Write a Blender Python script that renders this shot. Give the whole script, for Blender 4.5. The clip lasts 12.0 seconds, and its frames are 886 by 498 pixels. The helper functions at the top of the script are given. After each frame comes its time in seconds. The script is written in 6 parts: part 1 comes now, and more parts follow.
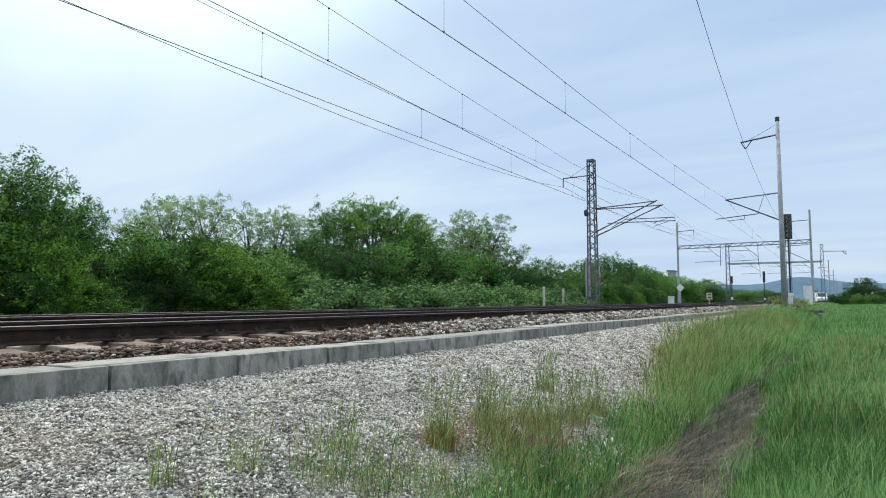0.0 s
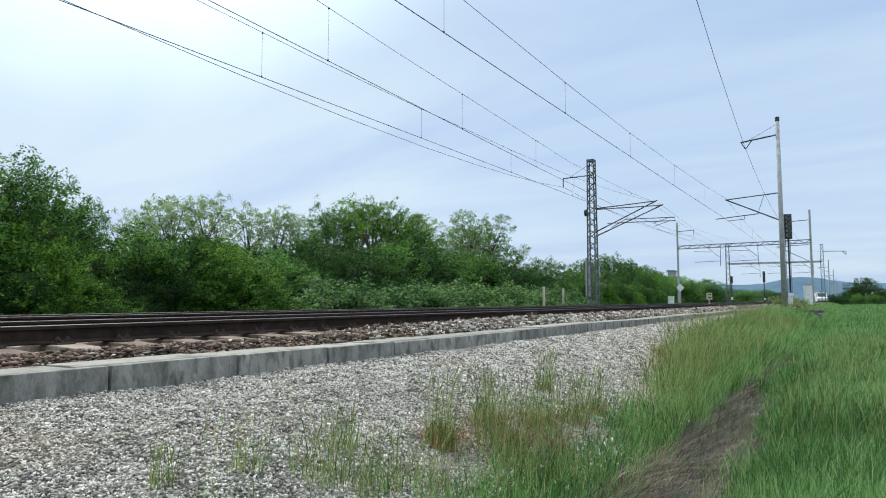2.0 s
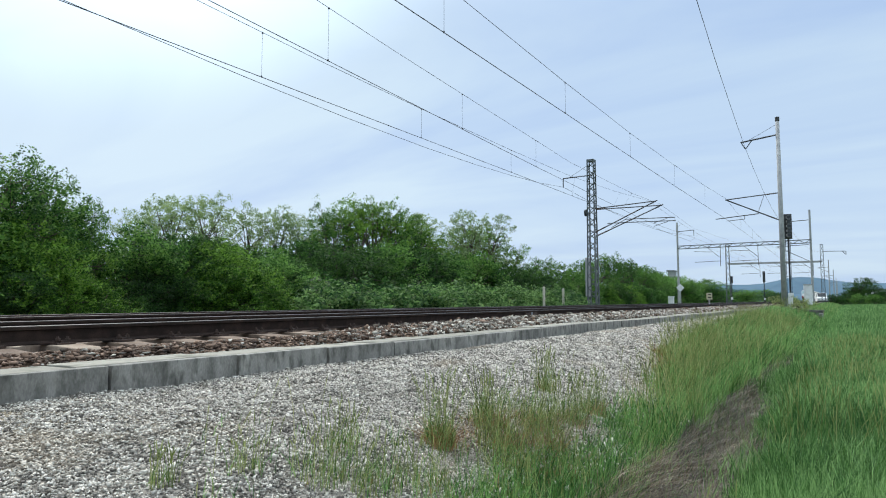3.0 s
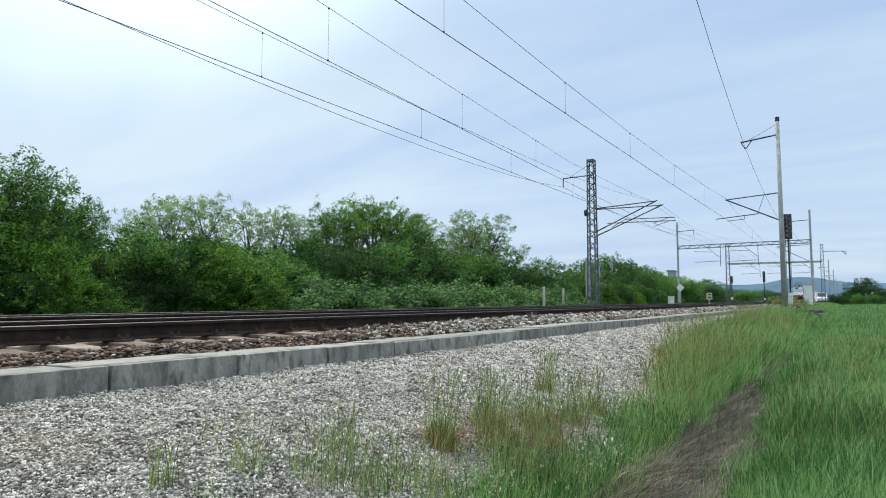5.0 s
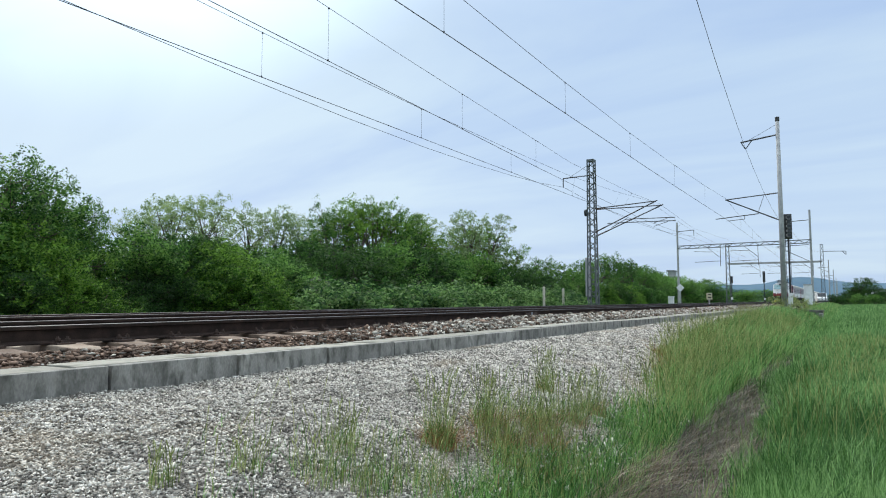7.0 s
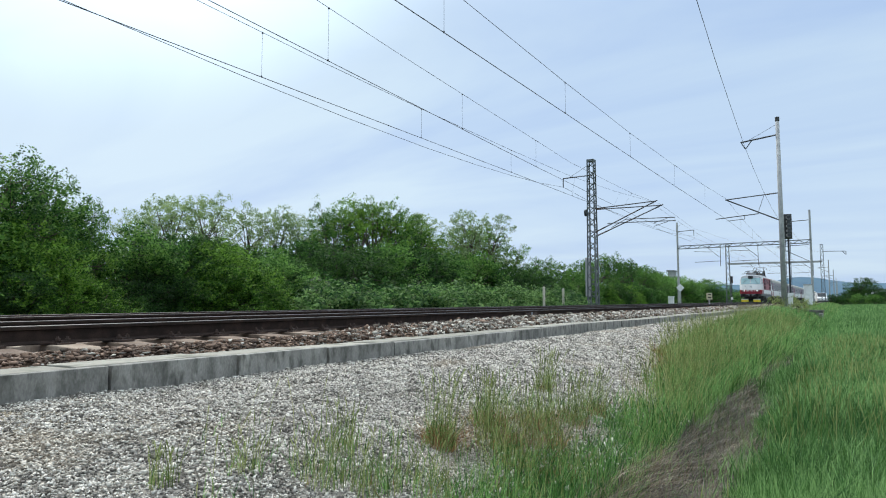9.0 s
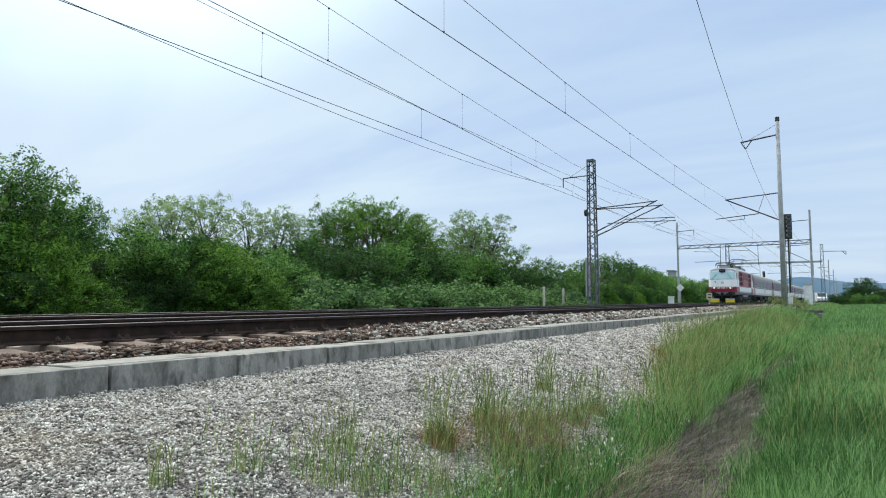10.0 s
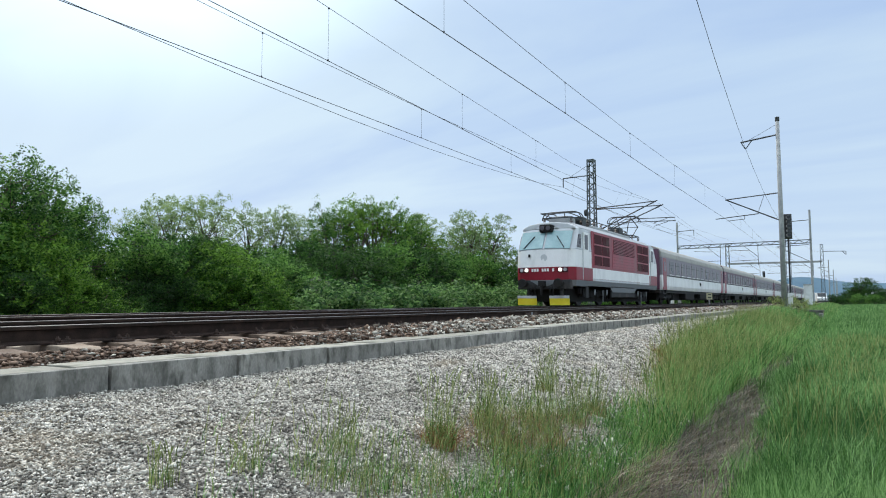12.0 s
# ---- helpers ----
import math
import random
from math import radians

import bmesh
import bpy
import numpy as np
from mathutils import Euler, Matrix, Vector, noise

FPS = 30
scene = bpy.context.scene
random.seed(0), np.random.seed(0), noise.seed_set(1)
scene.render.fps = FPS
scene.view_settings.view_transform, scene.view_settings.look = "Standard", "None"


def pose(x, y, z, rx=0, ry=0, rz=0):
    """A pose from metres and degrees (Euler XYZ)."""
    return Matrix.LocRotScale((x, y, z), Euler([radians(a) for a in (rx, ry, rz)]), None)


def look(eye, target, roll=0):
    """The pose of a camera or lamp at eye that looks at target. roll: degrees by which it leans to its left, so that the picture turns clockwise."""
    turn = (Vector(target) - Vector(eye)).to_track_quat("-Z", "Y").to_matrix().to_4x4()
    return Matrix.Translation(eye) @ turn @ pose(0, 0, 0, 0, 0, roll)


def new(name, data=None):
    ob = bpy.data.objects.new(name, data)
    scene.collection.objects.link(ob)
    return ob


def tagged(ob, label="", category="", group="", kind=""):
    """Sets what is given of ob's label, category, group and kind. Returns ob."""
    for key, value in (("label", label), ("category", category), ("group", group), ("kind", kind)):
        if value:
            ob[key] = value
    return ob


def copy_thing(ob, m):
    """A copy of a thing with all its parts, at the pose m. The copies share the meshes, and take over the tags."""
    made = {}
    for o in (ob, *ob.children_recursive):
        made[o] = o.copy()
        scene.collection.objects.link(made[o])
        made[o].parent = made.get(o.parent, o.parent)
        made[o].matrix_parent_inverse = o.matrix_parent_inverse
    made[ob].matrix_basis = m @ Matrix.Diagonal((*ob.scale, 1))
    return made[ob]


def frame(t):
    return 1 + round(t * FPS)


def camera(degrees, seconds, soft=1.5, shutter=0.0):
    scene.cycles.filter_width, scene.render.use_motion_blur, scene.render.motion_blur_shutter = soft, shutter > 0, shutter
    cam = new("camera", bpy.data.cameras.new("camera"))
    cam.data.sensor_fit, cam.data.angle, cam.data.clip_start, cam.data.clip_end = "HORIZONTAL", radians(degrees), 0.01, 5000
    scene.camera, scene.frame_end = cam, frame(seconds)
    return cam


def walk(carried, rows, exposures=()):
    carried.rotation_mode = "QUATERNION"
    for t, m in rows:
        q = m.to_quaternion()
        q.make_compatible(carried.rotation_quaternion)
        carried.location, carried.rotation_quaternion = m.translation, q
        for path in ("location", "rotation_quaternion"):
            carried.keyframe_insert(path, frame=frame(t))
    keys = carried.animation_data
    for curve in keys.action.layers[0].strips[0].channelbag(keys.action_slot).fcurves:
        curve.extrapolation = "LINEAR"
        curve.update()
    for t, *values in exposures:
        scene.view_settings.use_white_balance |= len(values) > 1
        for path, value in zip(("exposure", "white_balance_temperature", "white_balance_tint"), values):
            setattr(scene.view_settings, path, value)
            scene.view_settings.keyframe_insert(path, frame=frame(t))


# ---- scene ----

# ---- camera: stands beside the line, 0.2 m above the height of the rail heads (z = 0) ----
cam = camera(68.0, 12.0, soft=1.05)
YAW, PITCH = radians(31.56), radians(4.48)
EYE = Vector((0.0, 0.0, 0.23))
AIM = EYE + Vector((-math.sin(YAW) * math.cos(PITCH), math.cos(YAW) * math.cos(PITCH), math.sin(PITCH)))
walk(cam, [(0.0, look(EYE, AIM)), (12.0, look(EYE, AIM))], exposures=[(0.0, 0.0), (12.0, 0.0)])

# ---- sky and sun ----
SUN_ELEVATION, SUN_AZIMUTH = radians(47), radians(-64)   # azimuth from +Y towards +X
SUN_WAY = Vector((math.sin(SUN_AZIMUTH) * math.cos(SUN_ELEVATION), math.cos(SUN_AZIMUTH) * math.cos(SUN_ELEVATION), math.sin(SUN_ELEVATION)))


def make_world():
    world = bpy.data.worlds.new("sky")
    scene.world = world
    world.use_nodes = True
    nt = world.node_tree
    nt.nodes.clear()
    N, L = nt.nodes.new, nt.links.new
    out, bg = N("ShaderNodeOutputWorld"), N("ShaderNodeBackground")
    sky = N("ShaderNodeTexSky")
    sky.sky_type, sky.sun_disc = "NISHITA", False
    sky.sun_elevation, sky.sun_rotation = SUN_ELEVATION, SUN_AZIMUTH
    sky.air_density, sky.dust_density = 1.0, 2.6
    dim = N("ShaderNodeVectorMath"); dim.operation = "SCALE"; dim.inputs["Scale"].default_value = 0.085
    L(sky.outputs[0], dim.inputs[0])
    tc = N("ShaderNodeTexCoord")
    sep = N("ShaderNodeSeparateXYZ"); L(tc.outputs["Generated"], sep.inputs[0])
    # cloud deck: the view direction projected on a flat layer overhead
    lift = N("ShaderNodeMath"); lift.operation = "ADD"; lift.inputs[1].default_value = 0.16; L(sep.outputs[2], lift.inputs[0])
    low = N("ShaderNodeMath"); low.operation = "MAXIMUM"; low.inputs[1].default_value = 0.05; L(lift.outputs[0], low.inputs[0])
    inv = N("ShaderNodeMath"); inv.operation = "DIVIDE"; inv.inputs[0].default_value = 1.0; L(low.outputs[0], inv.inputs[1])
    flat = N("ShaderNodeVectorMath"); flat.operation = "SCALE"; L(tc.outputs["Generated"], flat.inputs[0]); L(inv.outputs[0], flat.inputs["Scale"])
    warp = N("ShaderNodeMapping"); warp.inputs["Rotation"].default_value = (0, 0, radians(35)); warp.inputs["Scale"].default_value = (0.55, 1.3, 0.35)
    L(flat.outputs[0], warp.inputs[0])
    noise_a = N("ShaderNodeTexNoise"); noise_a.inputs["Scale"].default_value = 0.9; noise_a.inputs["Detail"].default_value = 7; noise_a.inputs["Roughness"].default_value = 0.5
    noise_a.inputs["Distortion"].default_value = 0.5
    L(warp.outputs[0], noise_a.inputs["Vector"])
    ramp = N("ShaderNodeValToRGB")
    ramp.color_ramp.elements[0].position, ramp.color_ramp.elements[0].color = 0.36, (0.485, 0.66, 0.945, 1)
    ramp.color_ramp.elements[1].position, ramp.color_ramp.elements[1].color = 0.62, (0.69, 0.865, 1.01, 1)
    L(noise_a.outputs[0], ramp.inputs[0])
    # thin cloud is brighter round the hidden sun
    dot = N("ShaderNodeVectorMath"); dot.operation = "DOT_PRODUCT"; dot.inputs[1].default_value = SUN_WAY; L(tc.outputs["Generated"], dot.inputs[0])
    glow = N("ShaderNodeMapRange"); glow.interpolation_type = "SMOOTHSTEP"
    glow.inputs["From Min"].default_value, glow.inputs["From Max"].default_value = 0.82, 1.0
    glow.inputs["To Min"].default_value, glow.inputs["To Max"].default_value = 1.0, 2.3
    L(dot.outputs["Value"], glow.inputs["Value"])
    lit = N("ShaderNodeVectorMath"); lit.operation = "SCALE"; L(ramp.outputs[0], lit.inputs[0]); L(glow.outputs[0], lit.inputs["Scale"])
    # an overcast sky is brighter towards the zenith
    zen = N("ShaderNodeMapRange"); zen.interpolation_type = "SMOOTHSTEP"
    zen.inputs["From Min"].default_value, zen.inputs["From Max"].default_value = 0.38, 0.95
    zen.inputs["To Min"].default_value, zen.inputs["To Max"].default_value = 0.0, 1.0
    L(sep.outputs[2], zen.inputs["Value"])
    deck = N("ShaderNodeMix"); deck.data_type = "RGBA"; deck.inputs["B"].default_value = (1.95, 2.2, 2.45, 1)
    L(zen.outputs[0], deck.inputs["Factor"]); L(lit.outputs[0], deck.inputs["A"])
    # and paler through the long haze over the horizon
    haze = N("ShaderNodeMapRange"); haze.interpolation_type = "SMOOTHSTEP"
    haze.inputs["From Min"].default_value, haze.inputs["From Max"].default_value = 0.0, 0.34
    haze.inputs["To Min"].default_value, haze.inputs["To Max"].default_value = 0.42, 0.0
    L(sep.outputs[2], haze.inputs["Value"])
    pale = N("ShaderNodeMix"); pale.data_type = "RGBA"; pale.inputs["B"].default_value = (0.68, 0.84, 1.03, 1)
    L(haze.outputs[0], pale.inputs["Factor"]); L(deck.outputs["Result"], pale.inputs["A"])
    lit = pale
    mix = N("ShaderNodeMix"); mix.data_type = "RGBA"; mix.inputs["Factor"].default_value = 0.86
    L(dim.outputs[0], mix.inputs["A"]); L(lit.outputs["Result"], mix.inputs["B"])
    L(mix.outputs["Result"], bg.inputs[0])
    bg.inputs[1].default_value = 1.0
    L(bg.outputs[0], out.inputs[0])


make_world()
sun = new("sun", bpy.data.lights.new("sun", "SUN"))
sun.data.energy, sun.data.angle, sun.data.color = 2.2, radians(25), (1.0, 0.92, 0.78)
sun.matrix_world = look(SUN_WAY * 50, (0, 0, 0))


# ---- materials ----
def material(name, stops, scale=8.0, fine=90.0, rough=0.8, metal=0.0, bump=0.2, island=0.0, per_object=0.0, stain=None, stain_scale=1.2, stretch=(1, 1, 1), transmit=0.0, spec=0.5, stain_at=(0.5, 0.68)):
    """Procedural surface: colour from stops over noise at two scales, optional stains of their own shape, relief."""
    m = bpy.data.materials.new(name)
    m.use_nodes = True
    nt = m.node_tree
    N, L = nt.nodes.new, nt.links.new
    bsdf = nt.nodes["Principled BSDF"]
    tc = N("ShaderNodeTexCoord")
    mp = N("ShaderNodeMapping"); mp.inputs["Scale"].default_value = stretch
    L(tc.outputs["Object"], mp.inputs[0])
    if per_object:
        own = N("ShaderNodeObjectInfo")
        far = N("ShaderNodeMath"); far.operation = "MULTIPLY"; far.inputs[1].default_value = 40.0
        L(own.outputs["Random"], far.inputs[0]); L(far.outputs[0], mp.inputs["Location"])
    big, small = N("ShaderNodeTexNoise"), N("ShaderNodeTexNoise")
    big.inputs["Scale"].default_value, big.inputs["Detail"].default_value = scale, 5
    small.inputs["Scale"].default_value, small.inputs["Detail"].default_value = fine, 3
    L(mp.outputs[0], big.inputs["Vector"]); L(mp.outputs[0], small.inputs["Vector"])
    add = N("ShaderNodeMath"); add.operation = "MULTIPLY_ADD"; add.inputs[1].default_value = 0.45
    L(small.outputs[0], add.inputs[0]); L(big.outputs[0], add.inputs[2])
    value = add.outputs[0]
    for amount, socket in ((island, "island"), (per_object, "object")):
        if amount:
            src = N("ShaderNodeNewGeometry").outputs["Random Per Island"] if socket == "island" else N("ShaderNodeObjectInfo").outputs["Random"]
            more = N("ShaderNodeMath"); more.operation = "MULTIPLY_ADD"; more.inputs[1].default_value = amount
            L(src, more.inputs[0]); L(value, more.inputs[2])
            shift = N("ShaderNodeMath"); shift.operation = "SUBTRACT"; shift.inputs[1].default_value = amount / 2
            L(more.outputs[0], shift.inputs[0])
            value = shift.outputs[0]
    ramp = N("ShaderNodeValToRGB")
    while len(ramp.color_ramp.elements) < len(stops):
        ramp.color_ramp.elements.new(0.5)
    for e, k, c in zip(ramp.color_ramp.elements, np.linspace(0.45, 1.0, len(stops)), stops):
        e.position, e.color = float(k), (*c, 1)
    L(value, ramp.inputs[0])
    colour = ramp.outputs[0]
    if stain:
        blot = N("ShaderNodeTexNoise"); blot.inputs["Scale"].default_value, blot.inputs["Detail"].default_value = stain_scale, 6
        L(mp.outputs[0], blot.inputs["Vector"])
        edge = N("ShaderNodeMapRange"); edge.inputs["From Min"].default_value, edge.inputs["From Max"].default_value = stain_at
        L(blot.outputs[0], edge.inputs["Value"])
        mixc = N("ShaderNodeMix"); mixc.data_type = "RGBA"
        L(edge.outputs[0], mixc.inputs["Factor"]); L(colour, mixc.inputs["A"]); mixc.inputs["B"].default_value = (*stain, 1)
        colour = mixc.outputs["Result"]
    L(colour, bsdf.inputs["Base Color"])
    rr = N("ShaderNodeMapRange"); rr.inputs["To Min"].default_value, rr.inputs["To Max"].default_value = max(0.02, rough - 0.12), min(1, rough + 0.12)
    L(big.outputs[0], rr.inputs["Value"]); L(rr.outputs[0], bsdf.inputs["Roughness"])
    bsdf.inputs["Metallic"].default_value = metal
    bsdf.inputs["Specular IOR Level"].default_value = spec
    if bump:
        bp = N("ShaderNodeBump"); bp.inputs["Strength"].default_value, bp.inputs["Distance"].default_value = bump, 0.02
        L(add.outputs[0], bp.inputs["Height"]); L(bp.outputs[0], bsdf.inputs["Normal"])
    if transmit:
        tr = N("ShaderNodeBsdfTranslucent"); L(colour, tr.inputs["Color"])
        ms = N("ShaderNodeMixShader"); ms.inputs[0].default_value = transmit
        L(bsdf.outputs[0], ms.inputs[1]); L(tr.outputs[0], ms.inputs[2])
        L(ms.outputs[0], nt.nodes["Material Output"].inputs["Surface"])
    return m


def glow_material(name, colour, strength):
    m = bpy.data.materials.new(name)
    m.use_nodes = True
    b = m.node_tree.nodes["Principled BSDF"]
    b.inputs["Base Color"].default_value = (*colour, 1)
    b.inputs["Emission Color"].default_value, b.inputs["Emission Strength"].default_value = (*colour, 1), strength
    return m


M_EARTH = material("earth", [(0.035, 0.032, 0.026), (0.075, 0.067, 0.055), (0.13, 0.118, 0.10)], 3, 40, 0.95, bump=0.6)
M_MEADOW = material("meadow", [(0.024, 0.055, 0.016), (0.058, 0.105, 0.032), (0.11, 0.165, 0.062)], 1.5, 25, 0.9, bump=0.8)
M_GRAVEL_BED = material("gravel_bed", [(0.07, 0.064, 0.055), (0.22, 0.20, 0.17), (0.38, 0.355, 0.31)], 14, 55, 0.95, bump=1.0, stain=(0.24, 0.20, 0.13), stain_scale=0.7)
M_STONE = material("crushed_limestone", [(0.11, 0.098, 0.083), (0.40, 0.37, 0.315), (0.72, 0.68, 0.60)], 6, 80, 0.9, bump=0.3, island=0.75, stain=(0.42, 0.335, 0.23), stain_scale=0.8, stain_at=(0.56, 0.80))
M_BALLAST = material("rusty_ballast", [(0.035, 0.02, 0.012), (0.125, 0.075, 0.048), (0.29, 0.20, 0.145)], 5, 60, 0.9, bump=0.3, island=0.5)
M_BALLAST_NEW = material("pale_ballast", [(0.06, 0.048, 0.036), (0.24, 0.215, 0.175), (0.58, 0.55, 0.48)], 5, 60, 0.9, bump=0.3, island=0.6)
M_BALLAST_BED = material("ballast_bed", [(0.025, 0.018, 0.014), (0.085, 0.06, 0.045), (0.17, 0.14, 0.12)], 12, 50, 0.95, bump=1.0)
M_CONCRETE = material("weathered_concrete", [(0.11, 0.105, 0.092), (0.245, 0.235, 0.21), (0.38, 0.365, 0.325)], 6, 90, 0.88, bump=0.35, per_object=0.2, stain=(0.085, 0.083, 0.07), stain_scale=13.0, stretch=(1, 1, 0.42), stain_at=(0.49, 0.70))
M_LID = material("trough_lid_concrete", [(0.20, 0.19, 0.155), (0.30, 0.285, 0.235), (0.40, 0.38, 0.315)], 4, 120, 0.9, bump=0.25, per_object=0.25, stain=(0.12, 0.12, 0.09), stain_scale=4.0, stain_at=(0.52, 0.72))
M_SLEEPER = material("stained_concrete_sleeper", [(0.095, 0.062, 0.044), (0.215, 0.155, 0.112), (0.37, 0.30, 0.23)], 3, 60, 0.9, bump=0.3, per_object=0.3)
M_RAIL = material("rusty_rail", [(0.014, 0.010, 0.008), (0.032, 0.021, 0.017), (0.058, 0.037, 0.028)], 7, 120, 0.9, bump=0.25, spec=0.15)
M_RAILHEAD = material("polished_rail_head", [(0.055, 0.054, 0.054), (0.095, 0.094, 0.094), (0.16, 0.158, 0.157)], 3, 40, 0.6, metal=1.0, bump=0.05, stretch=(6, 0.3, 6))
M_CLIP = material("rusty_fastening", [(0.02, 0.013, 0.01), (0.05, 0.03, 0.022), (0.09, 0.055, 0.04)], 20, 120, 0.85, bump=0.2)
M_TOWER = material("weathered_grey_tower_steel", [(0.055, 0.065, 0.07), (0.10, 0.115, 0.12), (0.17, 0.185, 0.19)], 4, 60, 0.7, bump=0.1)
M_STEEL = material("galvanised_steel", [(0.14, 0.15, 0.16), (0.22, 0.23, 0.24), (0.30, 0.31, 0.32)], 3, 60, 0.6, metal=0.35, bump=0.1)
M_LATTICE = material("grey_painted_lattice_steel", [(0.020, 0.023, 0.026), (0.040, 0.045, 0.049), (0.08, 0.086, 0.09)], 4, 60, 0.65, bump=0.1)
M_MAST = material("grey_concrete_mast", [(0.23, 0.24, 0.245), (0.34, 0.345, 0.345), (0.45, 0.45, 0.44)], 3, 60, 0.85, bump=0.15)
M_WIRE = material("dark_copper_wire", [(0.05, 0.055, 0.06), (0.08, 0.085, 0.09), (0.11, 0.115, 0.12)], 4, 60, 0.6, metal=0.5, bump=0)
M_INSULATOR = material("brown_insulator", [(0.03, 0.018, 0.014), (0.05, 0.03, 0.022), (0.07, 0.04, 0.03)], 8, 60, 0.3, bump=0)
# the deep leaf is darkened further to hold the shade low in the hedge
M_LEAF = [material("leaf_" + n, s, 0.6, 6, 0.55, bump=0, island=0.7, per_object=0.25, transmit=0.55, spec=0.25) for n, s in (
    ("mid", [(0.018, 0.064, 0.013), (0.064, 0.168, 0.030), (0.18, 0.35, 0.072)]),
    ("deep", [(0.009, 0.032, 0.008), (0.024, 0.070, 0.014), (0.062, 0.145, 0.028)]),
    ("bright", [(0.022, 0.072, 0.009), (0.070, 0.165, 0.020), (0.19, 0.36, 0.05)]),
    ("grey", [(0.09, 0.16, 0.06), (0.19, 0.29, 0.11), (0.34, 0.45, 0.20)]),
    ("nettle", [(0.022, 0.068, 0.020), (0.070, 0.16, 0.042), (0.20, 0.34, 0.11)]))]
M_BARK = material("bark", [(0.035, 0.028, 0.02), (0.08, 0.065, 0.05), (0.13, 0.11, 0.09)], 6, 60, 0.95, bump=0.6, stretch=(1, 1, 0.3))
M_GRASS = material("green_grass", [(0.030, 0.102, 0.022), (0.112, 0.27, 0.062), (0.30, 0.51, 0.17)], 0.7, 8, 0.6, bump=0, island=0.8, transmit=0.35, spec=0.3)
M_FIELD = material("meadow_grass", [(0.028, 0.090, 0.022), (0.102, 0.235, 0.056), (0.31, 0.50, 0.19)], 0.9, 8, 0.6, bump=0, island=0.7, transmit=0.35, spec=0.3)
M_GRASS_DRY = material("seeding_grass", [(0.12, 0.165, 0.045), (0.27, 0.31, 0.10), (0.48, 0.49, 0.22)], 0.9, 8, 0.7, bump=0, island=0.7, transmit=0.3, spec=0.3)
M_STRAW = material("dead_grass", [(0.075, 0.064, 0.052), (0.185, 0.165, 0.14), (0.38, 0.345, 0.295)], 2, 10, 0.85, bump=0, island=0.6, transmit=0.15)
M_STEM = material("green_grass_stem", [(0.09, 0.135, 0.035), (0.25, 0.31, 0.10), (0.48, 0.51, 0.21)], 0.9, 8, 0.7, bump=0, island=0.7, transmit=0.25, spec=0.3)
M_STRAW_PALE = material("pale_straw", [(0.17, 0.13, 0.08), (0.33, 0.27, 0.18), (0.50, 0.43, 0.31)], 2, 10, 0.85, bump=0, island=0.6, transmit=0.2)
M_RUSTGRASS = material("russet_dead_grass", [(0.15, 0.07, 0.025), (0.32, 0.175, 0.07), (0.46, 0.30, 0.14)], 2, 10, 0.85, bump=0, island=0.6, transmit=0.15)
# distance haze is painted into this blue-grey colour
M_HILL = material("haze_tinted_wooded_hill", [(0.085, 0.135, 0.185), (0.10, 0.16, 0.21), (0.125, 0.185, 0.235)], 0.004, 0.03, 1.0, bump=0, spec=0.0)


# ---- shapes ----
class Shape:
    """Vertices and faces gathered by simple builders."""

    def __init__(self):
        self.v, self.f = [], []

    def add(self, verts, faces):
        k = len(self.v)
        self.v += [tuple(p) for p in verts]
        self.f += [tuple(i + k for i in q) for q in faces]
        return self

    def box(self, x0, x1, y0, y1, z0, z1, m=None):
        vs = [Vector((x, y, z)) for z in (z0, z1) for y in (y0, y1) for x in (x0, x1)]
        if m is not None:
            vs = [m @ p for p in vs]
        return self.add(vs, [(0, 2, 3, 1), (4, 5, 7, 6), (0, 1, 5, 4), (2, 6, 7, 3), (0, 4, 6, 2), (1, 3, 7, 5)])

    def tube(self, p, q, r, r2=None, n=8):
        p, q = Vector(p), Vector(q)
        r2 = r if r2 is None else r2
        w = (q - p).normalized()
        a = w.orthogonal().normalized()
        b = w.cross(a)
        ring = [(a * math.cos(2 * math.pi * i / n) + b * math.sin(2 * math.pi * i / n)) for i in range(n)]
        vs = [p + d * r for d in ring] + [q + d * r2 for d in ring]
        fs = [(i, (i + 1) % n, n + (i + 1) % n, n + i) for i in range(n)] + [tuple(range(n))[::-1], tuple(range(n, 2 * n))]
        return self.add(vs, fs)

    def path(self, points, r, n=6):
        for p, q in zip(points, points[1:]):
            self.tube(p, q, r, n=n)
        return self

    def prism(self, outline, a, b, axis="y"):
        """A closed outline in the plane across axis, pushed from a to b."""
        n = len(outline)
        put = {"y": lambda u, w, d: (u, d, w), "x": lambda u, w, d: (d, u, w), "z": lambda u, w, d: (u, w, d)}[axis]
        vs = [put(u, w, a) for u, w in outline] + [put(u, w, b) for u, w in outline]
        fs = [(i, (i + 1) % n, n + (i + 1) % n, n + i) for i in range(n)] + [tuple(range(n))[::-1], tuple(range(n, 2 * n))]
        return self.add(vs, fs)

    def mesh(self, name, bevel=0.0):
        me = bpy.data.meshes.new(name)
        me.from_pydata(self.v, [], self.f)
        bm = bmesh.new()
        bm.from_mesh(me)
        bmesh.ops.recalc_face_normals(bm, faces=bm.faces)
        if bevel:
            bmesh.ops.bevel(bm, geom=[e for e in bm.edges if e.calc_face_angle(0) > 0.5], offset=bevel, segments=2, affect="EDGES", profile=0.5)
        bm.to_mesh(me)
        bm.free()
        return me


